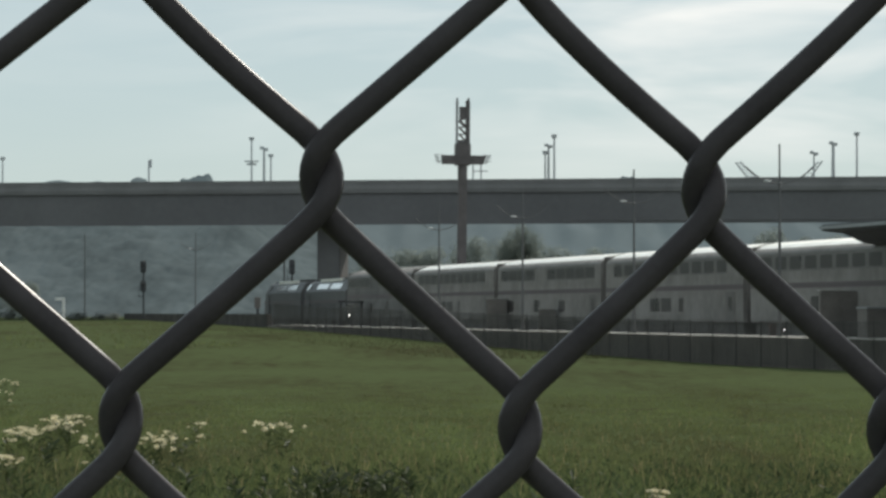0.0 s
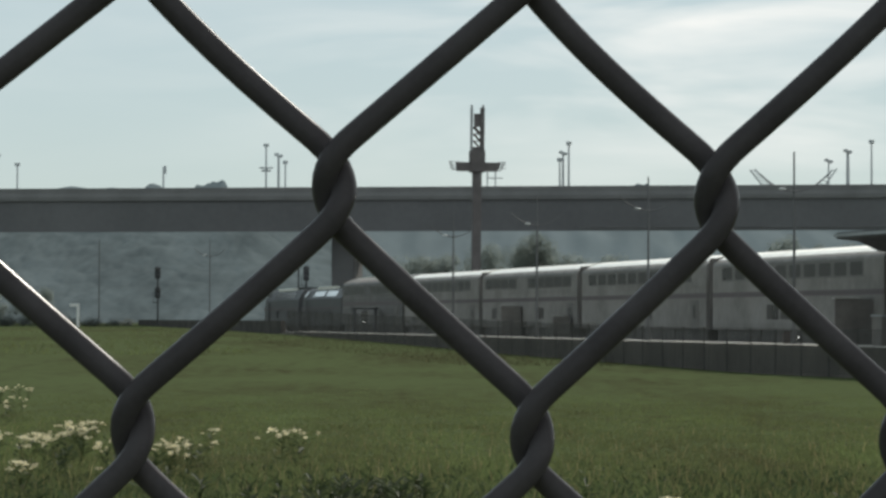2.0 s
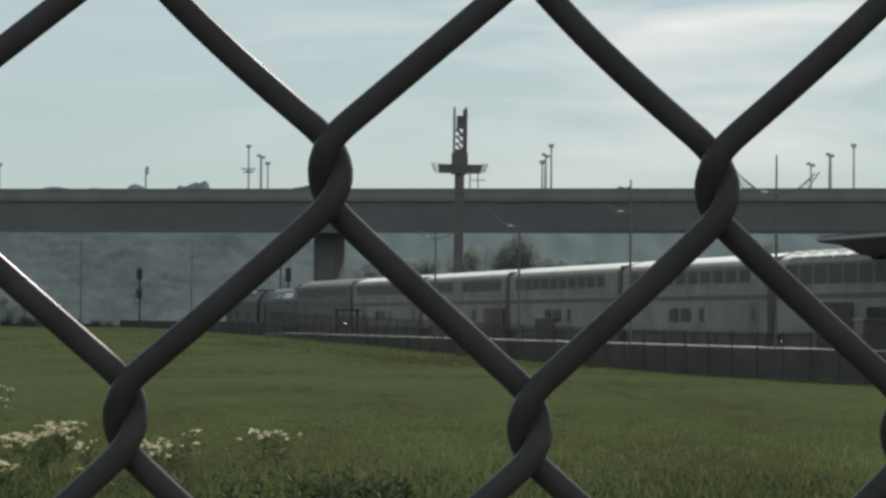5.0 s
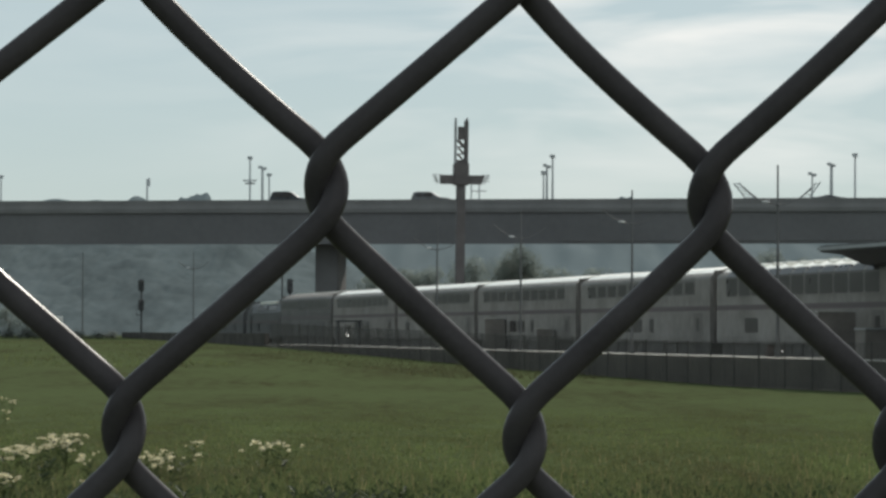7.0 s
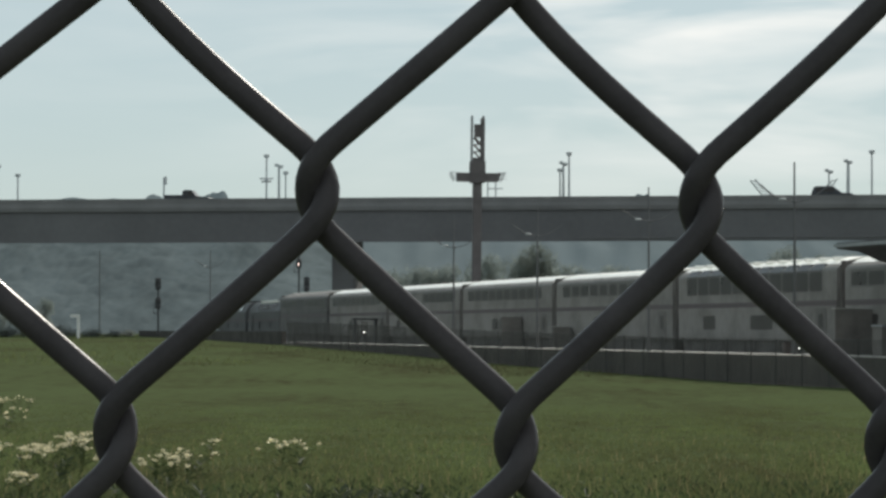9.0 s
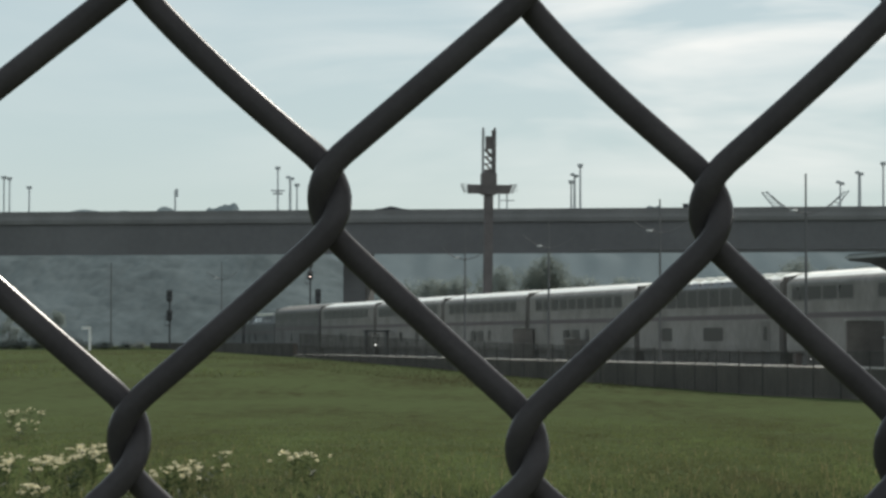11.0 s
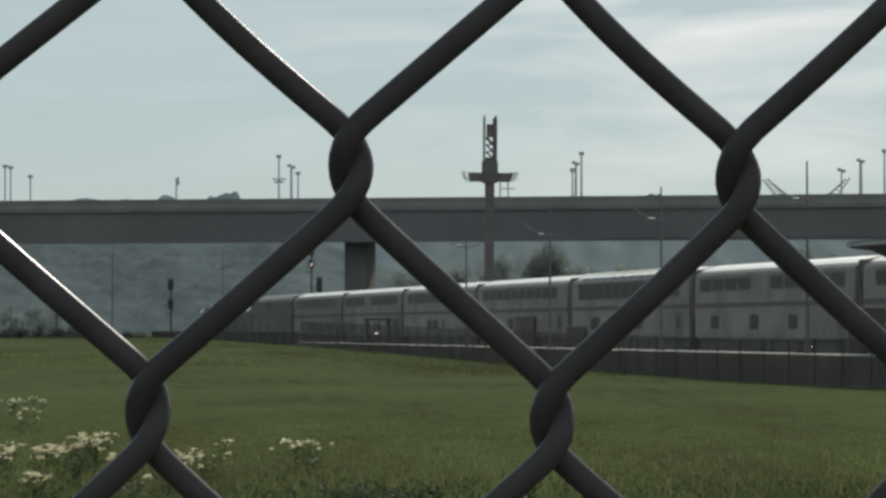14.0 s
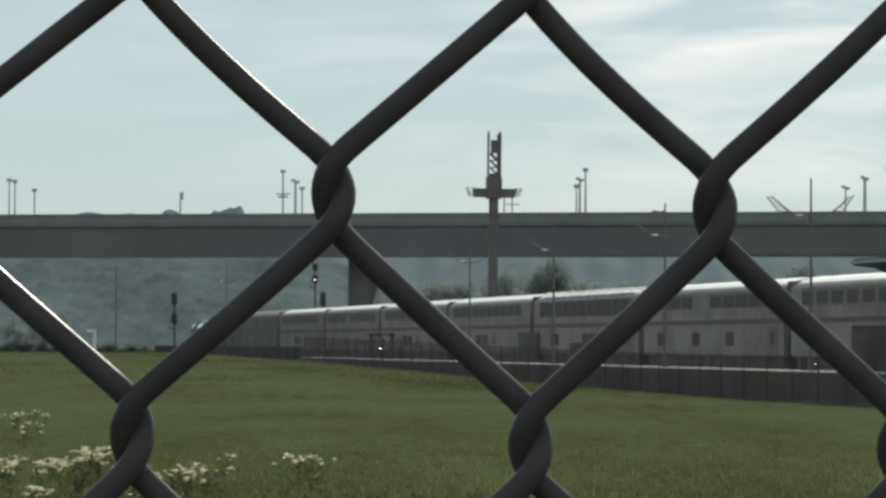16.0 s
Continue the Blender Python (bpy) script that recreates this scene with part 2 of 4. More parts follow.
def add_rod(bm, a, b, r0, r1=None, seg=8):
    a, b = Vector(a), Vector(b)
    d = b - a
    m = Matrix.Translation((a + b) / 2) @ d.to_track_quat("Z", "Y").to_matrix().to_4x4()
    bmesh.ops.create_cone(bm, cap_ends=True, segments=seg, radius1=r0, radius2=r0 if r1 is None else r1, depth=d.length, matrix=m)
    return bm


def rod(a, b, r0, r1=None, seg=8):
    return add_rod(bmesh.new(), a, b, r0, r1, seg)


def add_tube(bm, pts, r, seg=6):
    for a, b in zip(pts, pts[1:]):
        add_rod(bm, a, b, r, r, seg)
    return bm


def add_ball(bm, c, r, sx=1, sy=1, sz=1, u=10, v=7):
    bmesh.ops.create_uvsphere(bm, u_segments=u, v_segments=v, radius=r, matrix=Matrix.Translation(c) @ Matrix.Diagonal((sx, sy, sz, 1)))
    return bm


def sweep(profile, x0, x1, caps=True):
    """A closed profile of (y, z) drawn along x, as a bmesh."""
    bm = bmesh.new()
    rings = [[bm.verts.new((x, y, z)) for y, z in profile] for x in (x0, x1)]
    k = len(profile)
    for i in range(k):
        bm.faces.new((rings[0][i], rings[0][(i + 1) % k], rings[1][(i + 1) % k], rings[1][i]))
    if caps:
        bm.faces.new(rings[0][::-1])
        bm.faces.new(rings[1])
    bmesh.ops.recalc_face_normals(bm, faces=bm.faces)
    return bm


def empty(name, m, label, category, group=""):
    ob = new(name)
    ob.matrix_basis = m
    return tagged(ob, label, category, group)


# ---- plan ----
FOCAL = 784 / math.tan(radians(8.25))
HORIZON = 553


def spot(px, depth, py=HORIZON):
    """The place that lies at that depth on the line of sight of the rest pose."""
    return Vector(((px - 784) / FOCAL * depth, depth, EYE + (HORIZON - py) / FOCAL * depth))


ALONG, ASIDE = Vector((-0.2224, 0.975, 0)), Vector((-0.975, -0.2224, 0))
ORIGIN = Vector((-1.775, 238.0, 0))
RAIL = 0.33
TRACK_SIDE, TRACK_Z = 1.4, 0.13
TURN = math.degrees(math.atan2(ALONG.y, ALONG.x))


def track(s, side, z=0.0):
    """A place by metres along the line (away from the eye), metres towards the field, and height."""
    return ORIGIN + ALONG * s + ASIDE * side + Vector((0, 0, z))


def side_of(x, y):
    return (Vector((x, y, 0)) - ORIGIN).dot(ASIDE)


PROFILE = [(-200, 0), (0, 0), (26, 0), (45, -0.12), (90, -0.62), (137, -0.8), (180, -0.45), (256, 0.35), (325, 0.55), (380, 1.0), (450, 0.5), (900, 0.3), (6000, 0.3)]


def ground_z(x, y):
    xs, zs = zip(*PROFILE)
    z = float(np.interp(y, xs, zs))
    z += 0.022 * noise.noise(Vector((x * 0.06, y * 0.03, 1.7))) * min(1.0, max(0.0, (y - 5) / 30))
    z += 0.22 * noise.noise(Vector((x * 0.022, y * 0.012, 5.2))) * min(1.0, max(0.0, (y - 140) / 80)) * (y < 500)
    return z


# ---- ground ----
def wall_x(y):
    """Where the line of the retaining wall runs at that depth."""
    q = min(y, 480.0)
    along = (q - ORIGIN.y - 7.85 * ASIDE.y) / ALONG.y
    return ORIGIN.x + along * ALONG.x + 7.85 * ASIDE.x


def build_ground():
    us = [-3000, -1500, -800, -400, -250, -180, -140] + [-120 + 3.0 * i for i in range(39)] + [-4, -3, -2, -1, -0.5, 0, 0.25, 1, 4, 10, 25, 60, 150, 400, 1000, 3000]
    ys = [-150, -60, -20, 0] + [6 + 3 * i for i in range(48)] + [150 + 5 * i for i in range(67)] + [500, 600, 800, 1200, 2000, 4000]
    verts = []
    for y in ys:
        for u in us:
            x = wall_x(y) + u
            z = ground_z(x, y) if u <= 0.01 else (min(float(np.interp(y, *zip(*PROFILE))), -0.9 if u > 0.3 else 9) if y < 440 else 0.05)
            verts.append((x, y, z))
    w = len(us)
    faces = [(j * w + i, j * w + i + 1, (j + 1) * w + i + 1, (j + 1) * w + i) for j in range(len(ys) - 1) for i in range(w - 1)]
    g = ob_from("ground", verts, faces, M_GRASS, smooth=True)
    tagged(g, "wide mown green grass field with uneven patches", "ground", kind="structure")


build_ground()


def build_hills():
    for name, dist, tall, rough, seed in (("backdrop", 2300, 128, 8, 3.1),):
        verts, faces = [], []
        cols, rows = 1800, 30
        for j in range(rows):
            f = j / (rows - 1)
            for i in range(cols):
                x = -1800 + 3600 * i / (cols - 1)
                top = tall + rough * noise.fractal(Vector((x * 0.0045, seed, 0)), 1.0, 2.0, 5) + 5 * noise.noise(Vector((x * 0.05, seed, 4)))
                if j == rows - 1:
                    lumps = ((-270, 15.0, 9), (-260, 17.0, 9), (-249, 15.6, 8), (-316, 9.0, 13), (-303, 8.0, 9), (190, 17.0, 8), (198, 15.6, 6))
                    top += max(up * math.exp(-(((x - cx) / half) ** 4)) for cx, up, half in lumps) * (1 + 0.1 * noise.noise(Vector((x * 0.4, 3, 7))))
                y = dist + 900 * f + 40 * noise.noise(Vector((x * 0.01, f * 5, seed)))
                verts.append((x, y, -5 + (top + 5) * math.sin(f * math.pi / 2) + 5 * noise.noise(Vector((x * 0.04, f * 14, seed))) * (f > 0)))
        for j in range(rows - 1):
            for i in range(cols - 1):
                a = j * cols + i
                faces.append((a, a + 1, a + cols + 1, a + cols))
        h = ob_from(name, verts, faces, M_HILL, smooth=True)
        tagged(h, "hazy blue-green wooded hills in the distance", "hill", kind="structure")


build_hills()


def build_woods():
    """The wooded slope before the hills: a canopy of low rounded crowns."""
    verts, faces = [], []
    cols, rows = 560, 220
    for j in range(rows):
        f = min(1.0, j / 199)
        y = 840 + 220 * f + 20 * max(0, j - 199)
        for i in range(cols):
            x = -235 + 0.52 * i
            z = -4 + 42 * f ** 1.1 + 0.004 * max(0.0, y - 1060)
            z = z * (1 - 0.9 * max(0, min(1, (x + 68) / 85))) + 2.0 * noise.noise(Vector((x * 0.03, y * 0.03, 8)))
            z += 1.3 * abs(noise.noise(Vector((x * 0.10, y * 0.045, 2)))) + 0.45 * abs(noise.noise(Vector((x * 0.28, y * 0.12, 5))))
            verts.append((x, y, z))
    for j in range(rows - 1):
        for i in range(cols - 1):
            a = j * cols + i
            faces.append((a, a + 1, a + cols + 1, a + cols))
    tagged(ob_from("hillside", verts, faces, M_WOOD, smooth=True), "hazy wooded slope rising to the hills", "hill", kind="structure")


build_woods()


# ---- chain-link fence before the eye ----
FENCE_Y, MM = 0.51, 0.51 / FOCAL


SLACK = {(0, 0): (1, -3), (1, 0): (-12, 0), (-1, 0): (-44, -10), (0, 1): (-9, 9), (1, 1): (7, 8), (2, 1): (-30, -12), (0, -1): (5, -15), (1, -1): (10, -2), (2, -1): (-24, -9),
         (-1, 2): (5, 6), (0, 2): (-3, 7), (1, 2): (8, -8)}
BOWS = {(0, 0, -1): -24, (0, 1, -1): -25, (1, 0, -1): 1, (1, 1, -1): 10, (1, -1, -1): -2, (0, 0, 0): 7, (1, -1, 0): -3, (1, 0, 0): -5, (0, 1, 0): 7, (1, 1, 0): -5, (0, 1, 1): -2, (0, 0, 1): -11}


def knuckle(c, r):
    """The crossing of column c in row r, in the fence's plane: a lattice pulled a little out of true by hand."""
    odd = r % 2
    dx, dy = SLACK.get((c, r), (7 * math.sin(c * 5.1 + r * 2.3), 6 * math.sin(c * 3.7 + r * 4.9)))
    px = 568 + 690 * c - 345 * odd + dx
    py = 315 + 426 * r + 14.7 * c - 7.35 * odd + dy
    return Vector(((px - 784) * MM, FENCE_Y, EYE + (HORIZON - py) * MM))


def wire_mesh(fam, c, r0, r1, radius=0.00215, hook=0.00164, depth=0.0023, seg=10, steps=18):
    path = []
    for r in range(r0, r1):
        ends = []
        for q in (r, r + 1):
            odd = q % 2
            right = (odd == 0) if fam == 0 else (odd == 1)
            k = knuckle(c + (1 if fam and odd else 0), q)
            ends.append((k + Vector((hook if right else -hook, 0, 0)), right))
        (a, a_right), (b, _) = ends
        front = a_right
        e = 0.20
        for i in range(steps):
            u = i / steps
            if u < e:
                s = u * u / (2 * e)
            elif u > 1 - e:
                s = (1 - e) - (1 - u) ** 2 / (2 * e)
            else:
                s = u - e / 2
            s /= 1 - e
            lift = math.sin(min(1.0, min(u, 1 - u) / 0.13) * math.pi / 2)
            bow = BOWS.get((fam, c, r), 6.0 if front else -9.0) * MM * math.sin(math.pi * u) * (1.25 - 0.5 * u)
            p = Vector((a.x + (b.x - a.x) * s + bow, FENCE_Y + (-1 if front else 1) * depth * lift, a.z + (b.z - a.z) * u))
            path.append(p)
    verts, faces = [], []
    for i, p in enumerate(path):
        t = (path[min(i + 1, len(path) - 1)] - path[max(i - 1, 0)]).normalized()
        n1 = t.cross(Vector((0, 1, 0))).normalized()
        n2 = t.cross(n1)
        for j in range(seg):
            a = 2 * math.pi * j / seg
            verts.append(p + (n1 * math.cos(a) + n2 * math.sin(a)) * radius)
    for i in range(len(path) - 1):
        for j in range(seg):
            a, b = i * seg + j, i * seg + (j + 1) % seg
            faces.append((a, b, b + seg, a + seg))
    return verts, faces


def build_fence():
    fence = empty("chain_link_fence", pose(0, 0, 0), "black vinyl-coated chain-link fence before the field", "fence")
    for c in range(-5, 6):
        for fam in (0, 1):
            near = -2 <= c <= 2
            v, f = wire_mesh(fam, c, -14, 39, seg=40 if near else 8, steps=28 if near else 12)
            ob_from("wire", v, f, M_VINYL, fence, smooth=True)
    for fam in (0, 1):
        v, f = wire_mesh(fam, 6, -14, 39, seg=6, steps=8)
        first = ob_from("wire", v, f, M_VINYL, fence, smooth=True)
        for c in list(range(-45, -5)) + list(range(7, 46)):
            o = first.copy()
            scene.collection.objects.link(o)
            o.location = (690 * (c - 6) * MM, 0, -14.7 * (c - 6) * MM)


build_fence()


# ---- railway: bed, platform, wall ----
def line_box(s0, s1, l0, l1, z0, z1, bevel=0.0):
    """A box laid along the line, in the line's own space."""
    return box(s0, s1, l0, l1, z0, z1, bevel)


LINE = Matrix.Translation(ORIGIN) @ Matrix.Rotation(radians(TURN), 4, "Z")


def laid(ob):
    ob.matrix_basis = LINE
    return ob


bed = laid(part("trackbed", sweep([(7.3, -0.9), (7.3, -0.1), (-40, -0.1), (-40, -0.9)], -170, 420), M_BALLAST))
tagged(bed, "grey stone ballast bed of the railway", "trackbed", kind="structure")
apron = laid(part("apron", line_box(-170, 24, 3.1, 4.2, 0.0, RAIL + 0.1), M_ASPH))
tagged(apron, "dark asphalt apron between platform edge and track", "apron", kind="structure")
plat = laid(part("platform", line_box(-170, 24, 4.2, 7.7, -0.95, RAIL + 0.2, 0.02), M_PLAT))
tagged(plat, "pale sunlit concrete station platform", "platform", kind="structure")
wall = laid(part("retaining_wall", line_box(-170, 24, 7.72, 7.95, -1.1, RAIL + 0.175), M_WALL))
tagged(wall, "dark stained concrete retaining wall under the platform", "wall", kind="structure")
wall2 = laid(part("low_wall", line_box(24.3, 125, 7.6, 8.0, -0.3, 1.45, 0.03), M_LOWWALL))
tagged(wall2, "dark low concrete wall beside the railway line", "wall", kind="structure")


def build_rails():
    for mid in (TRACK_SIDE, TRACK_SIDE - 5.0):
        t = laid(empty("railway_track", pose(0, 0, 0), "worn steel railway track on timber sleepers", "railway track", "tracks"))
        for off in (-0.75, 0.75):
            y = mid + off
            part("rail", sweep([(y + a, TRACK_Z + b) for a, b in ((-0.07, -0.16), (0.07, -0.16), (0.02, -0.13), (0.036, 0), (-0.036, 0), (-0.02, -0.13))], -170, 420), M_STEEL, t)
        bm = bmesh.new()
        for i in range(300):
            add_box(bm, -140 + i * 1.6, -139.75 + i * 1.6, mid - 1.25, mid + 1.25, TRACK_Z - 0.27, TRACK_Z - 0.16)
        tagged(part("sleepers", bm, M_BARK, t), kind="stuff")


build_rails()


# ---- platform fence of posts and thin pickets ----
def build_platform_fence():
    fence = laid(empty("metal_fence", pose(0, 0, 0), "black metal fence of posts and thin wires along the platform", "fence"))
    first = None
    net, cells = [], []
    for i in range(51):
        s = -153.8 + i * 3.4
        p = track(s, 8.25)
        z = max(ground_z(p.x - 0.1, p.y - 0.05), float(np.interp(p.y, *zip(*PROFILE))))
        for k in range(1, 57):
            x = s + k * 0.06
            n = len(net)
            net += [(x - 0.0075, 8.25, z + 0.1), (x + 0.0075, 8.25, z + 0.1), (x + 0.0075, 8.25, z + 1.95), (x - 0.0075, 8.25, z + 1.95)]
            net += [(a, 8.254, c) for a, b, c in net[n:n + 4]]
            cells += [(n, n + 1, n + 2, n + 3), (n + 7, n + 6, n + 5, n + 4), (n, n + 3, n + 7, n + 4), (n + 1, n + 5, n + 6, n + 2)]
        if first is None:
            first = (part("post", rod((0, 0, -0.35), (0, 0, 2.0), 0.03, seg=6), M_FENCE, fence), part("top_wire", rod((0.03, 0, 1.95), (3.37, 0, 1.95), 0.012, seg=5), M_FENCE, fence),
                     part("bottom_wire", rod((0.03, 0, 0.15), (3.37, 0, 0.15), 0.008, seg=5), M_FENCE, fence))
            made = first
        else:
            made = [o.copy() for o in first]
            for o in made:
                scene.collection.objects.link(o)
        for o in made:
            o.location = (s, 8.25, z)
    tagged(ob_from("wire_infill", net, cells, M_FENCE, fence), kind="stuff")


build_platform_fence()

# ---- highway bridge ----
BR_MID = spot(784, 351)
BR_DIR = Vector((102, -17, 0)).normalized()
BR_TURN = math.degrees(math.atan2(BR_DIR.y, BR_DIR.x))
BR_TOP = EYE + 235 / 15.4
BRIDGE = Matrix.Translation((BR_MID.x, BR_MID.y, 0)) @ Matrix.Rotation(radians(BR_TURN), 4, "Z")


def build_bridge():
    br = empty("highway_bridge", BRIDGE, "grey steel-girder highway bridge with concrete parapets and piers", "bridge")
    z = BR_TOP
    half = 420
    part("deck", box(-half, half, 0.3, 13.7, z - 1.15, z - 0.75), M_ASPH, br, "dark asphalt road deck")
    for y in (0.0, 13.7):
        sign = 1 if y == 0 else -1
        prof = [(y, z - 1.5), (y, z), (y + 0.28, z), (y + 0.34, z - 0.6), (y + 0.5, z - 1.04), (y + 0.5, z - 1.5)]
        if sign < 0:
            prof = [(2 * 6.85 + 0.3 - a, b) for a, b in prof]
        part("parapet", sweep(prof, -half, half), M_PARA, br, "weathered concrete parapet")
    for y in (0.05, 4.5, 9.0, 13.55):
        low = z - (5.05 if y < 1 else 4.62)
        bm = box(-half, half, y, y + 0.05, low, z - 1.46)
        add_box(bm, -half, half, y - 0.09, y + 0.14, low - 0.08, low)
        part("girder", bm, M_GIRDER, br)
    for y0, dz in ((-0.02, 4.75), (-0.02, 4.95)):
        part("conduit", rod((14, y0, z - dz), (420, y0, z - dz), 0.045), M_PARA, br)
    for x in (-224, -154, -84, -14.25, 56, 126, 196):
        bm = box(x - 1.35, x + 1.35, 4.0, 9.2, -1, z - 4.7, 0.12)
        part("pier", bm, M_PIER, br, "grey concrete bridge pier")


build_bridge()


# ---- tower with work platform ----
def build_tower():
    d = 300
    k = d / FOCAL
    base = spot(816, d)
    t = empty("steel_tower", pose(base.x, base.y, 0.2, 0, 0.5, 8), "tall red-brown steel tower with a cross platform and open top", "tower")
    top = EYE + (HORIZON - 178) * k - 0.2
    arm = EYE + (HORIZON - 283) * k - 0.2
    part("column", box(-0.42, 0.42, -0.42, 0.42, -0.3, arm + 0.6, 0.05), M_RUST, t)
    bm = box(-0.72, 0.72, -0.7, 0.7, arm - 0.55, arm + 1.6, 0.06)
    part("machine_house", bm, M_RUST, t)
    bm = bmesh.new()
    prof = [(-2.0, arm - 0.42), (2.0, arm - 0.42), (2.3, arm + 0.42), (-2.05, arm + 0.42)]
    vs = [[bm.verts.new((x, y, z)) for x, z in prof] for y in (-0.6, 0.6)]
    for i in range(4):
        bm.faces.new((vs[0][i], vs[0][(i + 1) % 4], vs[1][(i + 1) % 4], vs[1][i]))
    bm.faces.new(vs[0][::-1])
    bm.faces.new(vs[1])
    bmesh.ops.recalc_face_normals(bm, faces=bm.faces)
    part("cross_platform", bm, M_RUST, t)
    for x in (-2.3, 2.3):
        bm = bmesh.new()
        sgn = 1 if x > 0 else -1
        for y in (-0.55, 0.55):
            add_rod(bm, (x, y, arm - 0.4), (x + 0.4 * sgn, y, arm + 0.5), 0.04, seg=5)
        for z in (-0.15, 0.15, 0.45):
            add_rod(bm, (x + 0.1 * sgn + 0.3 * sgn * z, -0.55, arm + z), (x + 0.1 * sgn + 0.3 * sgn * z, 0.55, arm + z), 0.035, seg=5)
            add_rod(bm, (x - 0.3 * sgn, -0.55, arm + z), (x + 0.5 * sgn, -0.55, arm + z), 0.03, seg=5)
        part("railing", bm, M_STEEL, t)
    # Sunlight on the left upright and finial is put into a paler steel.
    part("upright", box(-0.69, -0.47, -0.2, 0.2, arm + 1.5, top, 0.03), M_STEEL, t, "upright in paler steel for its sunlit edge")
    part("upright", box(0.28, 0.69, -0.2, 0.2, arm + 1.5, top, 0.03), M_RUST, t)
    bm = box(-0.34, 0.3, -0.08, 0.08, top - 1.9, top - 0.6)
    add_box(bm, -0.47, 0.3, -0.08, 0.08, arm + 1.5, arm + 1.9)
    for z0, z1, w in ((top - 1.9, top - 2.6, 0.16), (top - 2.6, top - 3.3, 0.11), (top - 3.3, top - 4.0, 0.1)):
        add_rod(bm, (-0.36, 0, z0), (0.3, 0, z1), w, seg=6)
        add_rod(bm, (-0.4, 0, z1), (0.3, 0, z1), 0.06, seg=6)
    add_rod(bm, (0.3, 0, top - 4.0), (-0.4, 0, arm + 1.9), 0.08, seg=6)
    part("head_panel", bm, M_RUST, t)
    for x, m in ((-0.58, M_STEEL), (0.55, M_RUST)):
        part("finial", box(x - 0.09, x + 0.09, -0.1, 0.1, top, top + 0.25), m, t)


build_tower()


# ---- lamps, poles, signals ----
def build_station_lamps():
    """Lamp posts in a row on the platform and on along the line."""
    for px, py in ((346, 412), (777, 360), (925, 334), (1122, 300), (1380, 255)):
        d = FOCAL * 45.8 / (px + 450)
        p = spot(px, d, py)
        foot = -0.1 if px < 500 else RAIL + 0.2
        h = p.z - foot
        t = empty("street_lamp", pose(p.x, p.y, foot, 0, 0, TURN - 90), "tall grey lamp post with two upswept curved arms", "street lamp", "lamp posts along the railway")
        part("pole", rod((0, 0, 0), (0, 0, h), 0.083, 0.04), M_POLE, t)
        part("foot", rod((0, 0, 0), (0, 0, 0.4), 0.15, 0.11), M_POLE, t)
        for sgn in (-1, 1):
            pts = [(sgn * 1.58 * u, 0, h - 1.76 + 0.75 * u * u) for u in (0, 0.2, 0.4, 0.6, 0.8, 1.0)]
            part("arm", add_tube(bmesh.new(), pts, 0.027), M_POLE, t)
        # The sun's glint on the head is given by its pale paint.
        part("luminaire", add_ball(bmesh.new(), (-0.56, 0, h - 1.65), 0.115, 1.7, 1, 0.5), M_PALESTEEL, t, "lamp head, pale for its glint")
        part("bracket", add_ball(bmesh.new(), (0, 0, h - 1.76), 0.105, 1, 1, 0.7), M_POLE, t)


build_station_lamps()


def on_bridge(px, local_y=13.2):
    """Where a line of sight meets the far edge of the bridge deck, seen from above."""
    base = BRIDGE @ Vector((0, local_y, 0))
    ray = (px - 784) / FOCAL
    a = (ray * base.y - base.x) / (BR_DIR.x - ray * BR_DIR.y)
    return base + BR_DIR * a


def build_far_poles():
    for px, py, head, r in ((-41, 318 - 53, 1, 0.22), (-31, 267, 1, 0.22), (4, 283, 1, 0.22), (150, 414, 0, 0.16), (263, 284, 0, 0.25), (445, 248, 2, 0.24), (467, 262, 3, 0.34), (479, 278, 1, 0.22),
                            (965, 272, 1, 0.22), (971, 257, 3, 0.30), (981, 243, 1, 0.26), (1441, 270, 3, 0.22), (1475, 253, 3, 0.42), (1517, 239, 1, 0.24)):
        far = px < 500 and px != 150
        d, foot = (1350, 38.2) if far else (620, 0.3) if px == 150 else (on_bridge(px).y, BR_TOP - 0.75)
        r *= 0.82 * d / 620
        g = d / 620
        p = spot(px, d, py)
        t = empty("floodlight_mast", pose(p.x, p.y, foot), "tall thin grey floodlight mast standing against the sky", "light mast", "masts against the sky")
        h = p.z - foot
        part("mast", rod((0, 0, 0), (0, 0, h), r * 1.2, r * 0.8), M_POLE if px == 150 else M_PALESTEEL, t)
        if px == 263:
            part("banner", box(0.3, 1.3, -0.05, 0.05, h - 3.2, h + 0.4), M_PALESTEEL, t, "pale narrow banner")
        if head in (1, 2):
            part("lamp_head", rod((0, 0, h - 0.1), (0, 0, h + 0.55 * g), 0.5 * g, 0.6 * g, 10), M_PALESTEEL, t)
        if head == 2:
            bm = rod((-1.4 * g, 0, h - 4.3 * g), (1.4 * g, 0, h - 4.3 * g), 0.16 * g)
            add_rod(bm, (-1.0 * g, 0, h - 4.9 * g), (1.0 * g, 0, h - 4.9 * g), 0.2 * g)
            add_rod(bm, (0, -1.2, h - 4.5 * g), (0, 1.2, h - 4.5 * g), 0.3 * g)
            part("crossarm", bm, M_PALESTEEL, t)
        if head == 3:
            for sgn in (-1, 1):
                part("lamp_head", box((sgn * 0.42 - 0.42) * g, (sgn * 0.42 + 0.42) * g, -0.35, 0.35, h - (0.3 + 0.3 * (sgn > 0)) * g, h + (0.3 - 0.3 * (sgn > 0)) * g, 0.08), M_PALESTEEL, t)


build_far_poles()


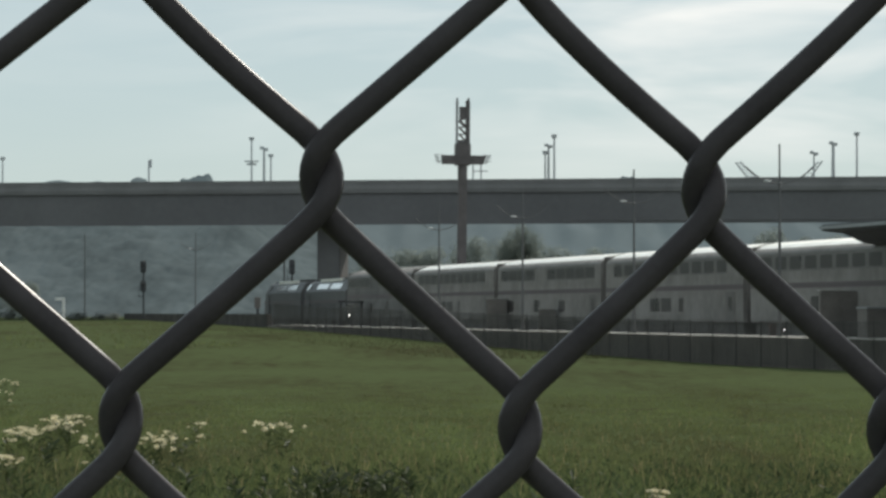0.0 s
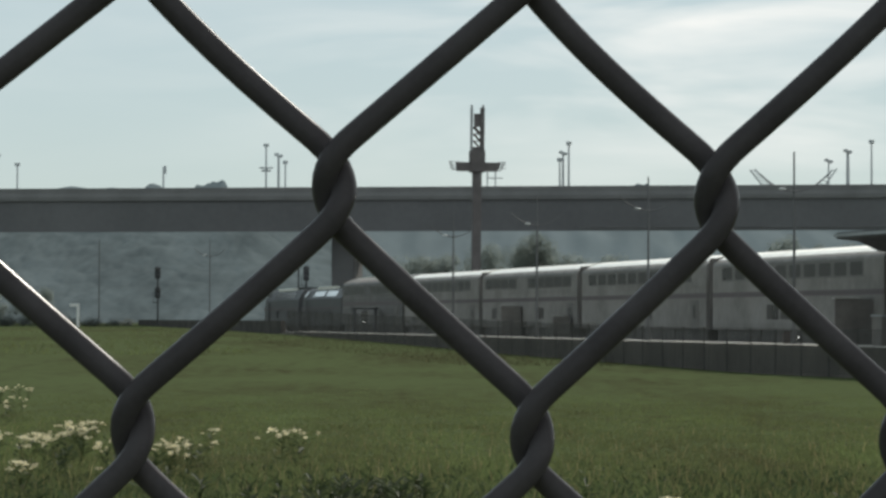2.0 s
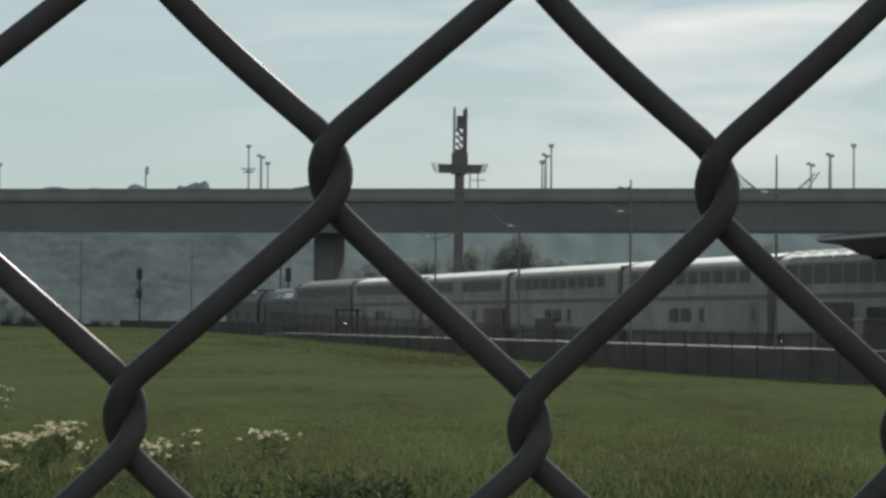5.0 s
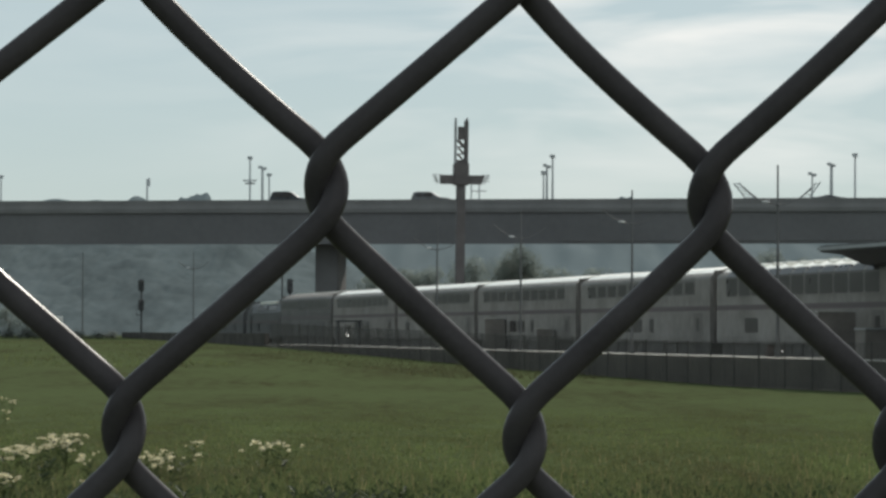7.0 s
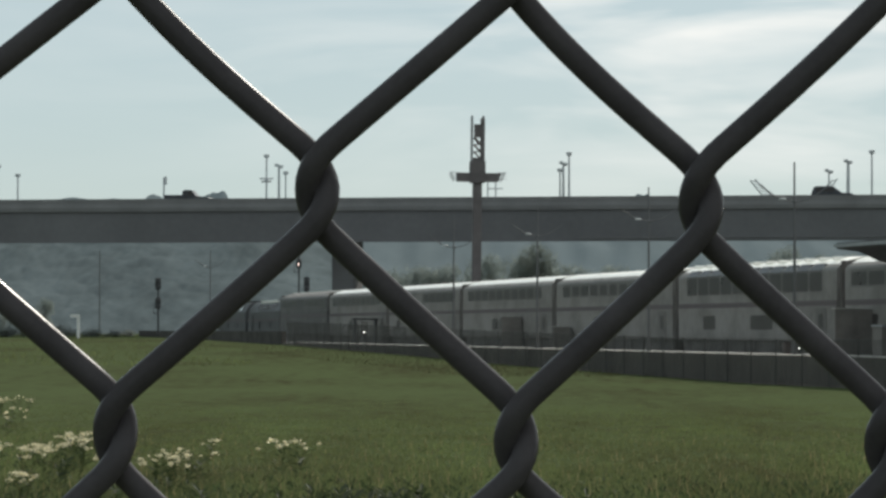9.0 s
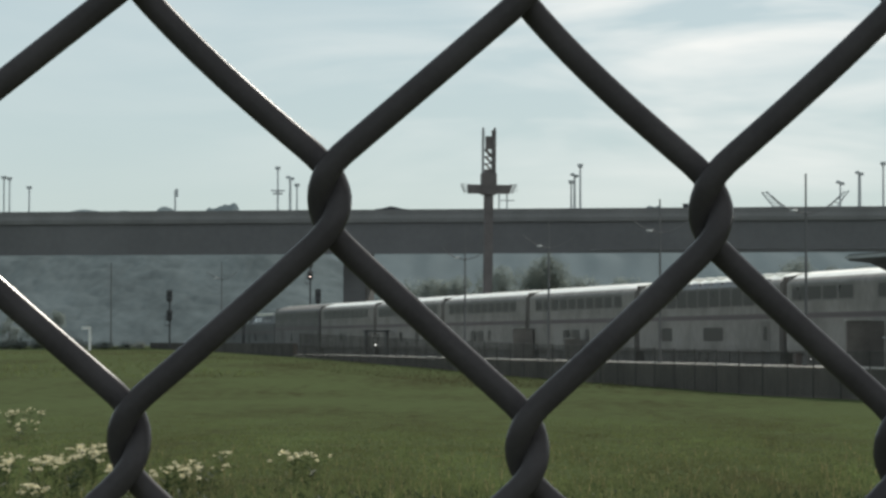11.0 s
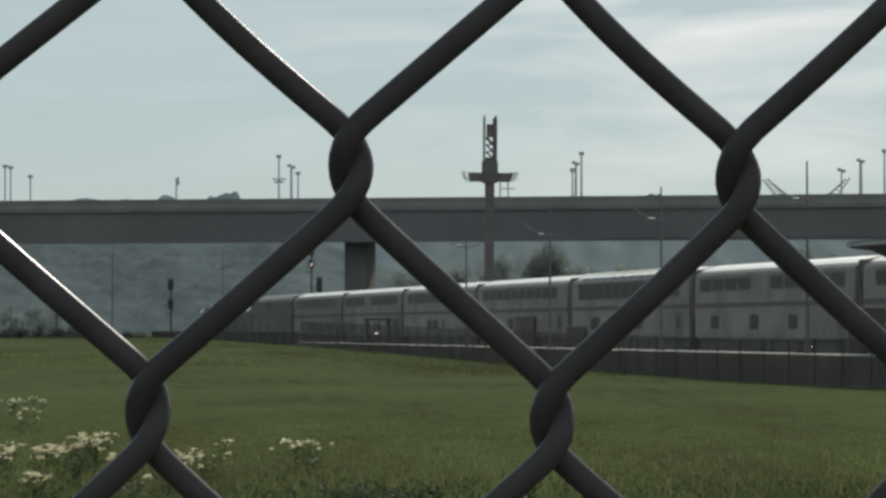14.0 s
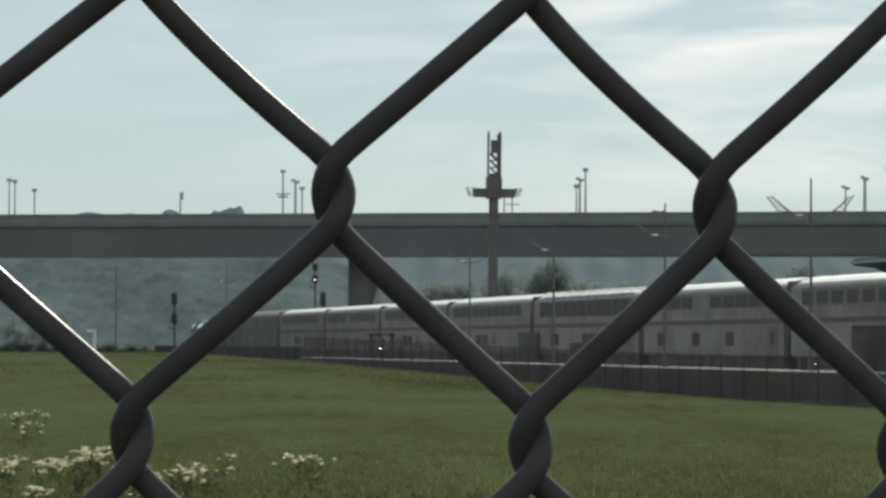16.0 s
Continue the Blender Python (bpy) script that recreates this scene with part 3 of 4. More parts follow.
def build_bascules():
    for x0, y0, x1, y1 in ((1306, 287, 1338, 318), (1452, 286, 1420, 318)):
        d = on_bridge(x1).y
        a, b = spot(x0, d, y0), spot(x1, d, y1 + 4)
        o = Vector((b.x, b.y, BR_TOP - 0.75))
        t = empty("inclined_truss", Matrix.Translation(o), "raised inclined grey lattice truss on the bridge", "truss", "raised trusses")
        a, b = a - o, b - o
        bm = bmesh.new()
        for off in (-0.26, 0.26):
            add_rod(bm, a + Vector((off, 0, off * 0.3)), b + Vector((off * 2.4, 0, 0)), 0.085, seg=5)
        for i in range(7):
            u, v = i / 6, min(1, (i + 0.8) / 6)
            p = a.lerp(b, u)
            q = a.lerp(b, v)
            add_rod(bm, p + Vector((-0.26 - 0.35 * u, 0, -0.06)), q + Vector((0.26 + 0.35 * v, 0, 0.06)), 0.06, seg=5)
        part("lattice", bm, M_PALESTEEL, t)
        part("leg", box(b.x - 0.6, b.x + 0.6, -0.3, 0.3, 0, b.z + 0.12, 0.05), M_PALESTEEL, t)
    p = spot(849, on_bridge(849).y, 291)
    t = empty("sign_frame", pose(p.x, p.y, BR_TOP - 0.75), "thin pale steel frame standing on the bridge", "frame")
    h = p.z - BR_TOP + 0.75
    for x in (-0.8, 0.15):
        part("post", rod((x, 0, 0), (x, 0, h + 0.07), 0.085), M_PALESTEEL, t)
    part("crossbar", rod((-0.87, 0, h - 0.8), (1.0, 0, h - 0.8), 0.065), M_PALESTEEL, t)


build_bascules()


def build_signal(px, depth, heads, foot_py, label, lit=None):
    base = spot(px, depth, foot_py)
    t = empty("railway_signal", pose(base.x, base.y, base.z), label, "signal", "railway signals")
    k = depth / FOCAL
    tall = (foot_py - heads[0][0]) * k
    part("mast", rod((0, 0, 0), (0, 0, tall), 0.09), M_DARK, t)
    for y0, y1 in heads:
        z0, z1 = (foot_py - y1) * k, (foot_py - y0) * k
        head = part("signal_head", box(-0.28, 0.28, -0.45, -0.1, z0, z1, 0.08), M_DARK, t)
        n = 2
        for i in range(n):
            zc = z0 + (z1 - z0) * (i + 0.5) / n
            part("hood", rod((0, -0.62, zc), (0, -0.44, zc), 0.16, 0.2, 10), M_DARK, head)
    zl = (foot_py - heads[-1][1]) * k
    bm = box(-0.5, 0.1, -0.1, 0.5, zl - 0.45, zl - 0.38)
    add_rod(bm, (-0.5, 0.5, zl - 0.4), (-0.5, 0.5, zl + 0.6), 0.025, seg=5)
    part("ladder_stage", bm, M_DARK, t)
    if lit:
        part("lens", add_ball(bmesh.new(), (0, -0.65, (foot_py - lit) * k), 0.055), M_REDLENS, t, "lit warm signal lens")


build_signal(254, 300, [(462, 483), (497, 517)], 562, "dark railway signal mast with two stacked heads")
build_signal(517, 300, [(460, 486)], 560, "dark railway signal mast with a single head")
build_signal(503, 320, [(408, 422), (428, 444)], 560, "tall dark railway signal mast with a lit lens", 438)


# ---- trees ----
def tree_mesh(seed, height, spread, leaves, leaf, trunk=0.25, low=0.1):
    rng = random.Random(seed)
    t = empty("tree", pose(0, 0, 0), "", "tree", "trees under the bridge")
    bm = rod((0, 0, -0.3), (0.2, 0, height * 0.55), trunk, trunk * 0.4, 7)
    blobs = []
    for i in range(rng.randint(15, 19)):
        a = rng.uniform(0, 6.28)
        z = height * rng.uniform(low, 0.84)
        rad = spread * rng.uniform(0.25, 0.75) * (1.1 - abs(z / height - 0.5))
        c = Vector((rad * math.cos(a), rad * math.sin(a), z))
        add_rod(bm, (0.1, 0, min(z * 0.7, height * 0.5)), c, trunk * 0.3, trunk * 0.08, 5)
        blobs.append((c, spread * rng.uniform(0.28, 0.46)))
    blobs.append((Vector((0, 0, height * 0.88)), spread * 0.3))
    part("trunk", bm, M_BARK, t)
    verts, faces, out = [], [], []
    for i in range(leaves):
        c, r = rng.choice(blobs)
        d = Vector((rng.gauss(0, 1), rng.gauss(0, 1), rng.gauss(0, 0.8))).normalized() * r * rng.uniform(0.55, 1.05)
        p = c + d
        u = Vector((rng.gauss(0, 1), rng.gauss(0, 1), rng.gauss(0, 1))).normalized()
        v = u.cross(Vector((rng.gauss(0, 1), rng.gauss(0, 1), rng.gauss(0, 1)))).normalized()
        s = leaf * rng.uniform(0.6, 1.3)
        n = len(verts)
        verts += [p - u * s, p + v * s * 0.6, p + u * s, p - v * s * 0.6]
        faces.append((n, n + 1, n + 2, n + 3))
        out += [(d.normalized() * 0.7 + Vector((0, 0, 0.8))).normalized()] * 4
    return t, verts, faces, out


TREES = []


def build_trees():
    kinds = []
    for seed, h, sp in ((1, 12.0, 4.6), (2, 11.0, 5.4), (3, 14.0, 4.2)):
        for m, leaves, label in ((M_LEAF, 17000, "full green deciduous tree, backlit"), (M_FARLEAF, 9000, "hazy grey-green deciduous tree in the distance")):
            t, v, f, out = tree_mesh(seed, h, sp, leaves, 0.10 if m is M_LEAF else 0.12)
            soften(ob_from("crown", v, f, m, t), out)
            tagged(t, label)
            kinds.append((t, h))
    rng = random.Random(5)
    spots = [(923, 393, 400, 0, 0.66), (903, 424, 402, 2, 0.8), (846, 420, 470, 3, 0.8), (770, 434, 480, 1, 1.2), (722, 442, 480, 3, 1.3), (990, 438, 480, 3, 1.2), (806, 438, 475, 5, 1.0),
             (52, 496, 560, 1, 0.9), (20, 512, 555, 3, 1.3), (-30, 505, 558, 5, 1.2),
             (1372, 400, 520, 1, 0.9), (1425, 412, 540, 5, 0.9), (660, 446, 540, 1, 1.0), (1050, 440, 560, 3, 0.9), (1480, 415, 540, 1, 1.0)]
    used = set()
    for px, py, d, kind, wide in spots:
        src, h = kinds[kind]
        p = spot(px, d, py)
        k = (p.z - 0.2) / h
        m = pose(p.x, p.y, 0.2, 0, 0, rng.uniform(0, 360))
        sc = Vector((k * wide, k * wide, k)) if k * wide > 0.25 else Vector((0.3, 0.3, k))
        if kind in used:
            o = copy_thing(src, m)
        else:
            o = src
            used.add(kind)
            o.matrix_basis = m
        TREES.append((o, sc))
    for o, sc in TREES:
        o.scale = sc
    for i, (src, h) in enumerate(kinds):
        if i not in used:
            for ch in list(src.children):
                bpy.data.objects.remove(ch)
            bpy.data.objects.remove(src)


build_trees()


def build_bushes():
    kinds = []
    for seed in (41, 42):
        rng = random.Random(seed)
        t = empty("bush", pose(0, 0, 0), "low dark green bush at the field's far edge", "bush", "bushes at the field's edge")
        stem = bmesh.new()
        verts, faces = [], []
        for k in range(9):
            a, lean = rng.uniform(0, 6.28), rng.uniform(0.2, 1.1)
            tip = Vector((math.cos(a) * lean, math.sin(a) * lean, rng.uniform(0.5, 1.3)))
            add_rod(stem, (0, 0, -0.1), tip, 0.03, 0.01, 5)
            for i in range(70):
                p = tip + Vector((rng.gauss(0, 0.3), rng.gauss(0, 0.3), rng.gauss(-0.15, 0.3)))
                p.z = max(p.z, 0.02)
                u = Vector((rng.gauss(0, 1), rng.gauss(0, 1), rng.gauss(0, 1))).normalized() * 0.09
                w = u.cross(Vector((rng.gauss(0, 1), rng.gauss(0, 1), rng.gauss(0, 1)))).normalized() * 0.06
                n = len(verts)
                verts += [p - u, p - w, p + u, p + w]
                faces.append((n, n + 1, n + 2, n + 3))
        part("branches", stem, M_BARK, t)
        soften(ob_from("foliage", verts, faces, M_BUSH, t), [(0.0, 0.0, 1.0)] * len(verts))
        kinds.append(t)
    rng = random.Random(8)
    for i in range(20):
        px = -95 + 16 * i + rng.uniform(-5, 5)
        if 100 < px < 118:
            continue
        p = spot(px, 352 + rng.uniform(-6, 8))
        m = pose(p.x, p.y, ground_z(p.x, p.y) - 0.05, 0, 0, rng.uniform(0, 360))
        o = kinds[i] if i < 2 else copy_thing(kinds[i % 2], m)
        o.matrix_basis = m
        BUSHES.append((o, rng.uniform(0.3, 0.95)))
    for o, k in BUSHES:
        o.scale = (k * 1.3, k * 1.3, k)


BUSHES = []
build_bushes()


# ---- train ----
CAR = 25.91


def car_profile(inset=0.0):
    w = 1.55 - inset
    right = [(w - 0.05, 0.95), (w, 1.1), (w, 4.22), (w - 0.03, 4.33), (w - 0.1, 4.42), (w - 0.3, 4.54), (w - 0.6, 4.68), (w - 0.95, 4.8), (0.25, 4.88)]
    return right + [(-y, z) for y, z in reversed(right)]


def pane(bm, x0, x1, z0, z1, side, proud=0.012):
    """A flat window with clipped corners, set on the side wall."""
    y = side * (1.55 + proud)
    c = 0.09
    pts = [(x0 + c, z0), (x1 - c, z0), (x1, z0 + c), (x1, z1 - c), (x1 - c, z1), (x0 + c, z1), (x0, z1 - c), (x0, z0 + c)]
    outer = [bm.verts.new((x, y, z)) for x, z in pts]
    inner = [bm.verts.new((x, side * 1.53, z)) for x, z in pts]
    bm.faces.new(outer if side > 0 else outer[::-1])
    for i in range(8):
        bm.faces.new((outer[i], inner[i], inner[(i + 1) % 8], outer[(i + 1) % 8]))
    bmesh.ops.recalc_face_normals(bm, faces=bm.faces)


def build_car(kind):
    """A two-level passenger car, its front at x = 0 and the rest behind it; z from the rail."""
    t = empty("passenger_car", pose(0, 0, 0), "", "train car", "cars of the train")
    L0, L1 = -25.35, -0.55
    part("body", sweep([p for p in car_profile() if p[1] < 4.7], L0, L1), M_DULLSIDE if kind == "crew" else M_SILVER, t, "dull steel body" if kind == "crew" else "brushed stainless steel body")
    full = car_profile()
    if kind == "crew":
        # Thin line of shine on the dull roof, added as a bright strip.
        part("crown_shine", box(L0 + 0.3, L1 - 0.3, -0.3, 0.3, 4.86, 4.94, 0.02), M_ROOF, t, "bright strip for the line of shine along the crown")
    roof_prof = [(y * 1.004, z + 0.012) for y, z in full if z >= 4.5]
    part("roof", sweep(roof_prof, L0 + 0.03, L1 - 0.03), M_DULLROOF if kind == "crew" else M_ROOF, t, "dull brown-grey roof" if kind == "crew" else "metal roof, its shine put into a brighter steel")
    if kind == "lounge":
        for i in range(12):
            x = -2.05 - 1.95 * i
            part("roof_rib", box(x - 0.09, x + 0.09, -1.1, 1.1, 4.74, 4.92, 0.04), M_ROOF, t)
    for side in (1, -1):
        part("stripe", box(L0, L1, side * 1.555 - 0.008, side * 1.555 + 0.008, 2.62, 2.86), M_STRIPE, t, "dull red and blue stripe")
        for z in (1.25, 2.4, 3.2):
            part("rib", box(L0, L1, side * 1.556 - 0.01, side * 1.556 + 0.01, z, z + 0.045), M_SILVER, t)
        if kind == "coach":
            xs = [-3.0 - 2.1 * i for i in range(10)]
            low = [(-10.2, 1.8), (-12.3, 1.8), (-15.0, 0.8)]
            door = -23.3
        elif kind in ("sleeper", "crew"):
            xs = [-2.4, -4.6, -6.8, -9.0, -14.2, -16.4, -18.6, -20.8, -23.0]
            low = [(-4.0, 1.4), (-10.6, 1.4), (-16.6, 1.4)]
            door = -23.6
        else:
            xs = [-3.0 - 1.95 * i for i in range(11)]
            low = [(-6.0, 2.0), (-14.5, 3.4)]
            door = -23.2
        wide = {"lounge": 1.72, "coach": 1.6}.get(kind, 1.95)
        runs = [(xs[0], xs[-1])] if kind not in ("sleeper", "crew") else [(xs[0], xs[3]), (xs[4], xs[-1])]
        for xa, xb in runs:
            part("window_band", box(xb - wide / 2 - 0.12, xa + wide / 2 + 0.12, side * 1.552 - 0.006, side * 1.552 + 0.006, 3.42, 4.26), M_BAND, t, "dark band round the windows")
        for x in xs:
            bm = bmesh.new()
            pane(bm, x - wide / 2, x + wide / 2, 3.5 if kind != "lounge" else 3.3, 4.12 if kind != "lounge" else 4.2, side)
            part("window", bm, M_GLASS, t)
            if kind == "lounge":
                bm = bmesh.new()
                pts = [(x - 0.8, 1.575, 4.27), (x + 0.8, 1.575, 4.27), (x + 0.8, 1.30, 4.60), (x - 0.8, 1.30, 4.60)]
                vs = [[bm.verts.new((a, side * (b - d), c - d)) for a, b, c in pts] for d in (0.0, 0.06)]
                bm.faces.new(vs[0])
                bm.faces.new(vs[1][::-1])
                for i in range(4):
                    bm.faces.new((vs[0][i], vs[1][i], vs[1][(i + 1) % 4], vs[0][(i + 1) % 4]))
                bmesh.ops.recalc_face_normals(bm, faces=bm.faces)
                part("roof_window", bm, M_GLASS, t, "curved tinted window in the roof's shoulder")
        for x, w in low:
            bm = bmesh.new()
            pane(bm, x - w / 2, x + w / 2, 1.5, 2.22, side)
            part("lower_window", bm, M_GLASS, t)
        d = part("door", box(door - 0.75, door + 0.75, side * 1.56 - 0.01, side * 1.56 + 0.01, 0.98, 2.5), M_DOOR, t, "dull dark steel side door")
        bm = bmesh.new()
        pane(bm, door - 0.3, door + 0.3, 1.55, 2.25, side, 0.03)
        part("door_window", bm, M_GLASS, d)
    for x0, x1, dz in ((-19.3, -17.2, 0.0), (-16.9, -13.4, 0.08), (-13.1, -12.0, 0.2), (-11.6, -8.3, 0.02), (-8.0, -6.7, 0.1)):
        part("equipment_locker", box(x0, x1, -1.44, 1.44, 0.22 + dz, 0.95, 0.03), M_UNDER, t, "dark grimy underfloor locker")
    part("skirt", box(-25.0, -0.9, -1.38, 1.38, 0.12, 0.97, 0.06), M_UNDER, t, "dark grimy underframe")
    for x in (-4.0, -21.9):
        bm = bmesh.new()
        for dx in (-1.3, 1.3):
            add_rod(bm, (x + dx, -0.8, 0.46), (x + dx, 0.8, 0.46), 0.46, seg=16)
        for y in (-1.05, 1.05):
            add_box(bm, x - 2.0, x + 2.0, y - 0.09, y + 0.09, 0.4, 0.75, 0.03)
        add_box(bm, x - 0.4, x + 0.4, -1.2, 1.2, 0.5, 0.97, 0.03)
        part("bogie", bm, M_UNDER, t)
    for x in (L0 - 0.28, L1 + 0.0):
        part("diaphragm", box(x, x + 0.28, -1.38, 1.38, 1.0, 4.68, 0.05), M_UNDER, t, "black rubber gangway bellows")
    part("coupler", box(-25.9, -25.3, -0.15, 0.15, 0.7, 0.95), M_UNDER, t)
    return t


def build_loco():
    """A long dark locomotive: nose at x = 0, body behind, sloped upper sides with windows."""
    t = empty("locomotive", pose(0, 0, 0), "dark grey-blue diesel locomotive with pale upper windows", "locomotive", "locomotives of the train")
    L = 20.6
    prof = [(1.4, 0.75), (1.45, 1.0), (1.45, 3.25), (0.98, 4.05), (0.6, 4.22)]
    prof = prof + [(-y, z) for y, z in reversed(prof)]
    bm = sweep(prof, -L, 0)
    for v in bm.verts:
        if v.co.x > -0.1:
            v.co.x -= max(0.0, (v.co.z - 1.6)) * 0.62
            v.co.y *= 0.9
    part("body", bm, M_LOCO, t)
    part("roof", box(-L + 0.4, -2.2, -0.62, 0.62, 4.2, 4.3, 0.03), M_LOCO, t)
    # Highlight along the roof edge, added as a slab of bright steel.
    part("roof_highlight", box(-16.0, -6.2, -0.9, 0.9, 4.08, 4.34, 0.04), M_ROOF, t, "bright strip for the highlight along the roof")
    part("roof_fan_housing", box(-L + 1.2, -L + 5.0, -0.7, 0.7, 4.3, 4.42, 0.03), M_DARK, t)
    for side in (1, -1):
        for x0, x1 in ((-3.0, -1.8), (-11.6, -6.4), (-17.4, -12.6)):
            bm = bmesh.new()
            pts = [(x0, 1.33, 3.45), (x1, 1.33, 3.45), (x1 - 0.25, 1.06, 3.91), (x0 - 0.25, 1.06, 3.91)]
            vs = [bm.verts.new((x, side * (y + 0.012), z + 0.008)) for x, y, z in pts]
            ws = [bm.verts.new((x, side * (y - 0.02), z - 0.01)) for x, y, z in pts]
            bm.faces.new(vs)
            for i in range(4):
                bm.faces.new((vs[i], ws[i], ws[(i + 1) % 4], vs[(i + 1) % 4]))
            bmesh.ops.recalc_face_normals(bm, faces=bm.faces)
            part("window", bm, M_CABGLASS, t, "bright window mirroring the sky")
        part("stripe", box(-L, -1.0, side * 1.46 - 0.008, side * 1.46 + 0.008, 2.3, 2.5), M_STRIPE, t)
        part("grille", box(-15.6, -13.4, side * 1.462 - 0.01, side * 1.462 + 0.01, 1.6, 2.2), M_DARK, t)
        part("grille", box(-8.6, -7.4, side * 1.462 - 0.01, side * 1.462 + 0.01, 1.6, 2.2), M_DARK, t)
        part("cab_door", box(-3.6, -2.9, side * 1.462 - 0.01, side * 1.462 + 0.01, 1.05, 3.0), M_LOCO, t)
    part("fuel_tank", box(-13.5, -7.2, -1.3, 1.3, 0.25, 0.78, 0.08), M_UNDER, t)
    for x in (-3.8, -16.8):
        bm = bmesh.new()
        for dx in (-1.35, 1.35):
            add_rod(bm, (x + dx, -0.8, 0.5), (x + dx, 0.8, 0.5), 0.5, seg=16)
        for y in (-1.05, 1.05):
            add_box(bm, x - 2.1, x + 2.1, y - 0.1, y + 0.1, 0.4, 0.78, 0.03)
        part("bogie", bm, M_UNDER, t)
    part("plough", box(-0.5, 0.1, -1.3, 1.3, 0.2, 0.85, 0.05), M_DARK, t)
    part("coupler", box(-L - 0.5, -L, -0.15, 0.15, 0.7, 0.95), M_UNDER, t)
    return t


TRAIN = []


def build_train():
    labels = {"crew": "stainless two-level crew car with a dull roof", "coach": "stainless two-level coach with a row of wide dark windows", "sleeper": "stainless two-level sleeping car with two groups of windows",
              "lounge": "stainless two-level dining car with tall window band"}
    order = ["crew", "coach", "sleeper", "coach", "coach", "lounge", "sleeper", "coach", "sleeper", "coach"]
    made = {}
    for i, kind in enumerate(order):
        s = (1 - i) * CAR
        if kind not in made:
            made[kind] = tagged(build_car(kind), labels[kind])
            car = made[kind]
        else:
            car = copy_thing(made[kind], pose(0, 0, 0))
        TRAIN.append((car, s))
    loco = build_loco()
    TRAIN.append((loco, CAR + 21.0))
    TRAIN.append((copy_thing(loco, pose(0, 0, 0)), CAR + 42.2))


build_train()


# ---- platform things ----
def build_canopy():
    t = laid(empty("platform_canopy", pose(0, 0, 0), "dark cantilevered platform canopy with tapered soffit on posts", "canopy"))
    z = EYE
    prof = [(5.3, z + 3.55), (5.3, z + 3.83), (2.8, z + 3.98), (0.3, z + 3.83), (0.3, z + 3.55), (1.3, z + 3.5), (2.2, z + 3.05), (2.8, z + 2.95), (3.4, z + 3.05), (4.3, z + 3.45)]
    part("roof", sweep(prof, -170, -105.8), M_DARK, t)
    part("gutter", box(-170, -105.7, 5.3, 5.42, z + 3.62, z + 3.76), M_STEEL, t)
    for s in (-112, -121, -130, -139, -148):
        part("post", rod((s, 2.8, RAIL + 0.2), (s, 2.8, z + 3.0), 0.13), M_DARK, t)
    # Glint under the canopy's end, added as a small white plate.
    part("end_glint", box(-105.8, -105.65, 4.4, 4.75, z + 3.5, z + 3.62, 0.02), M_WHITE, t)


build_canopy()


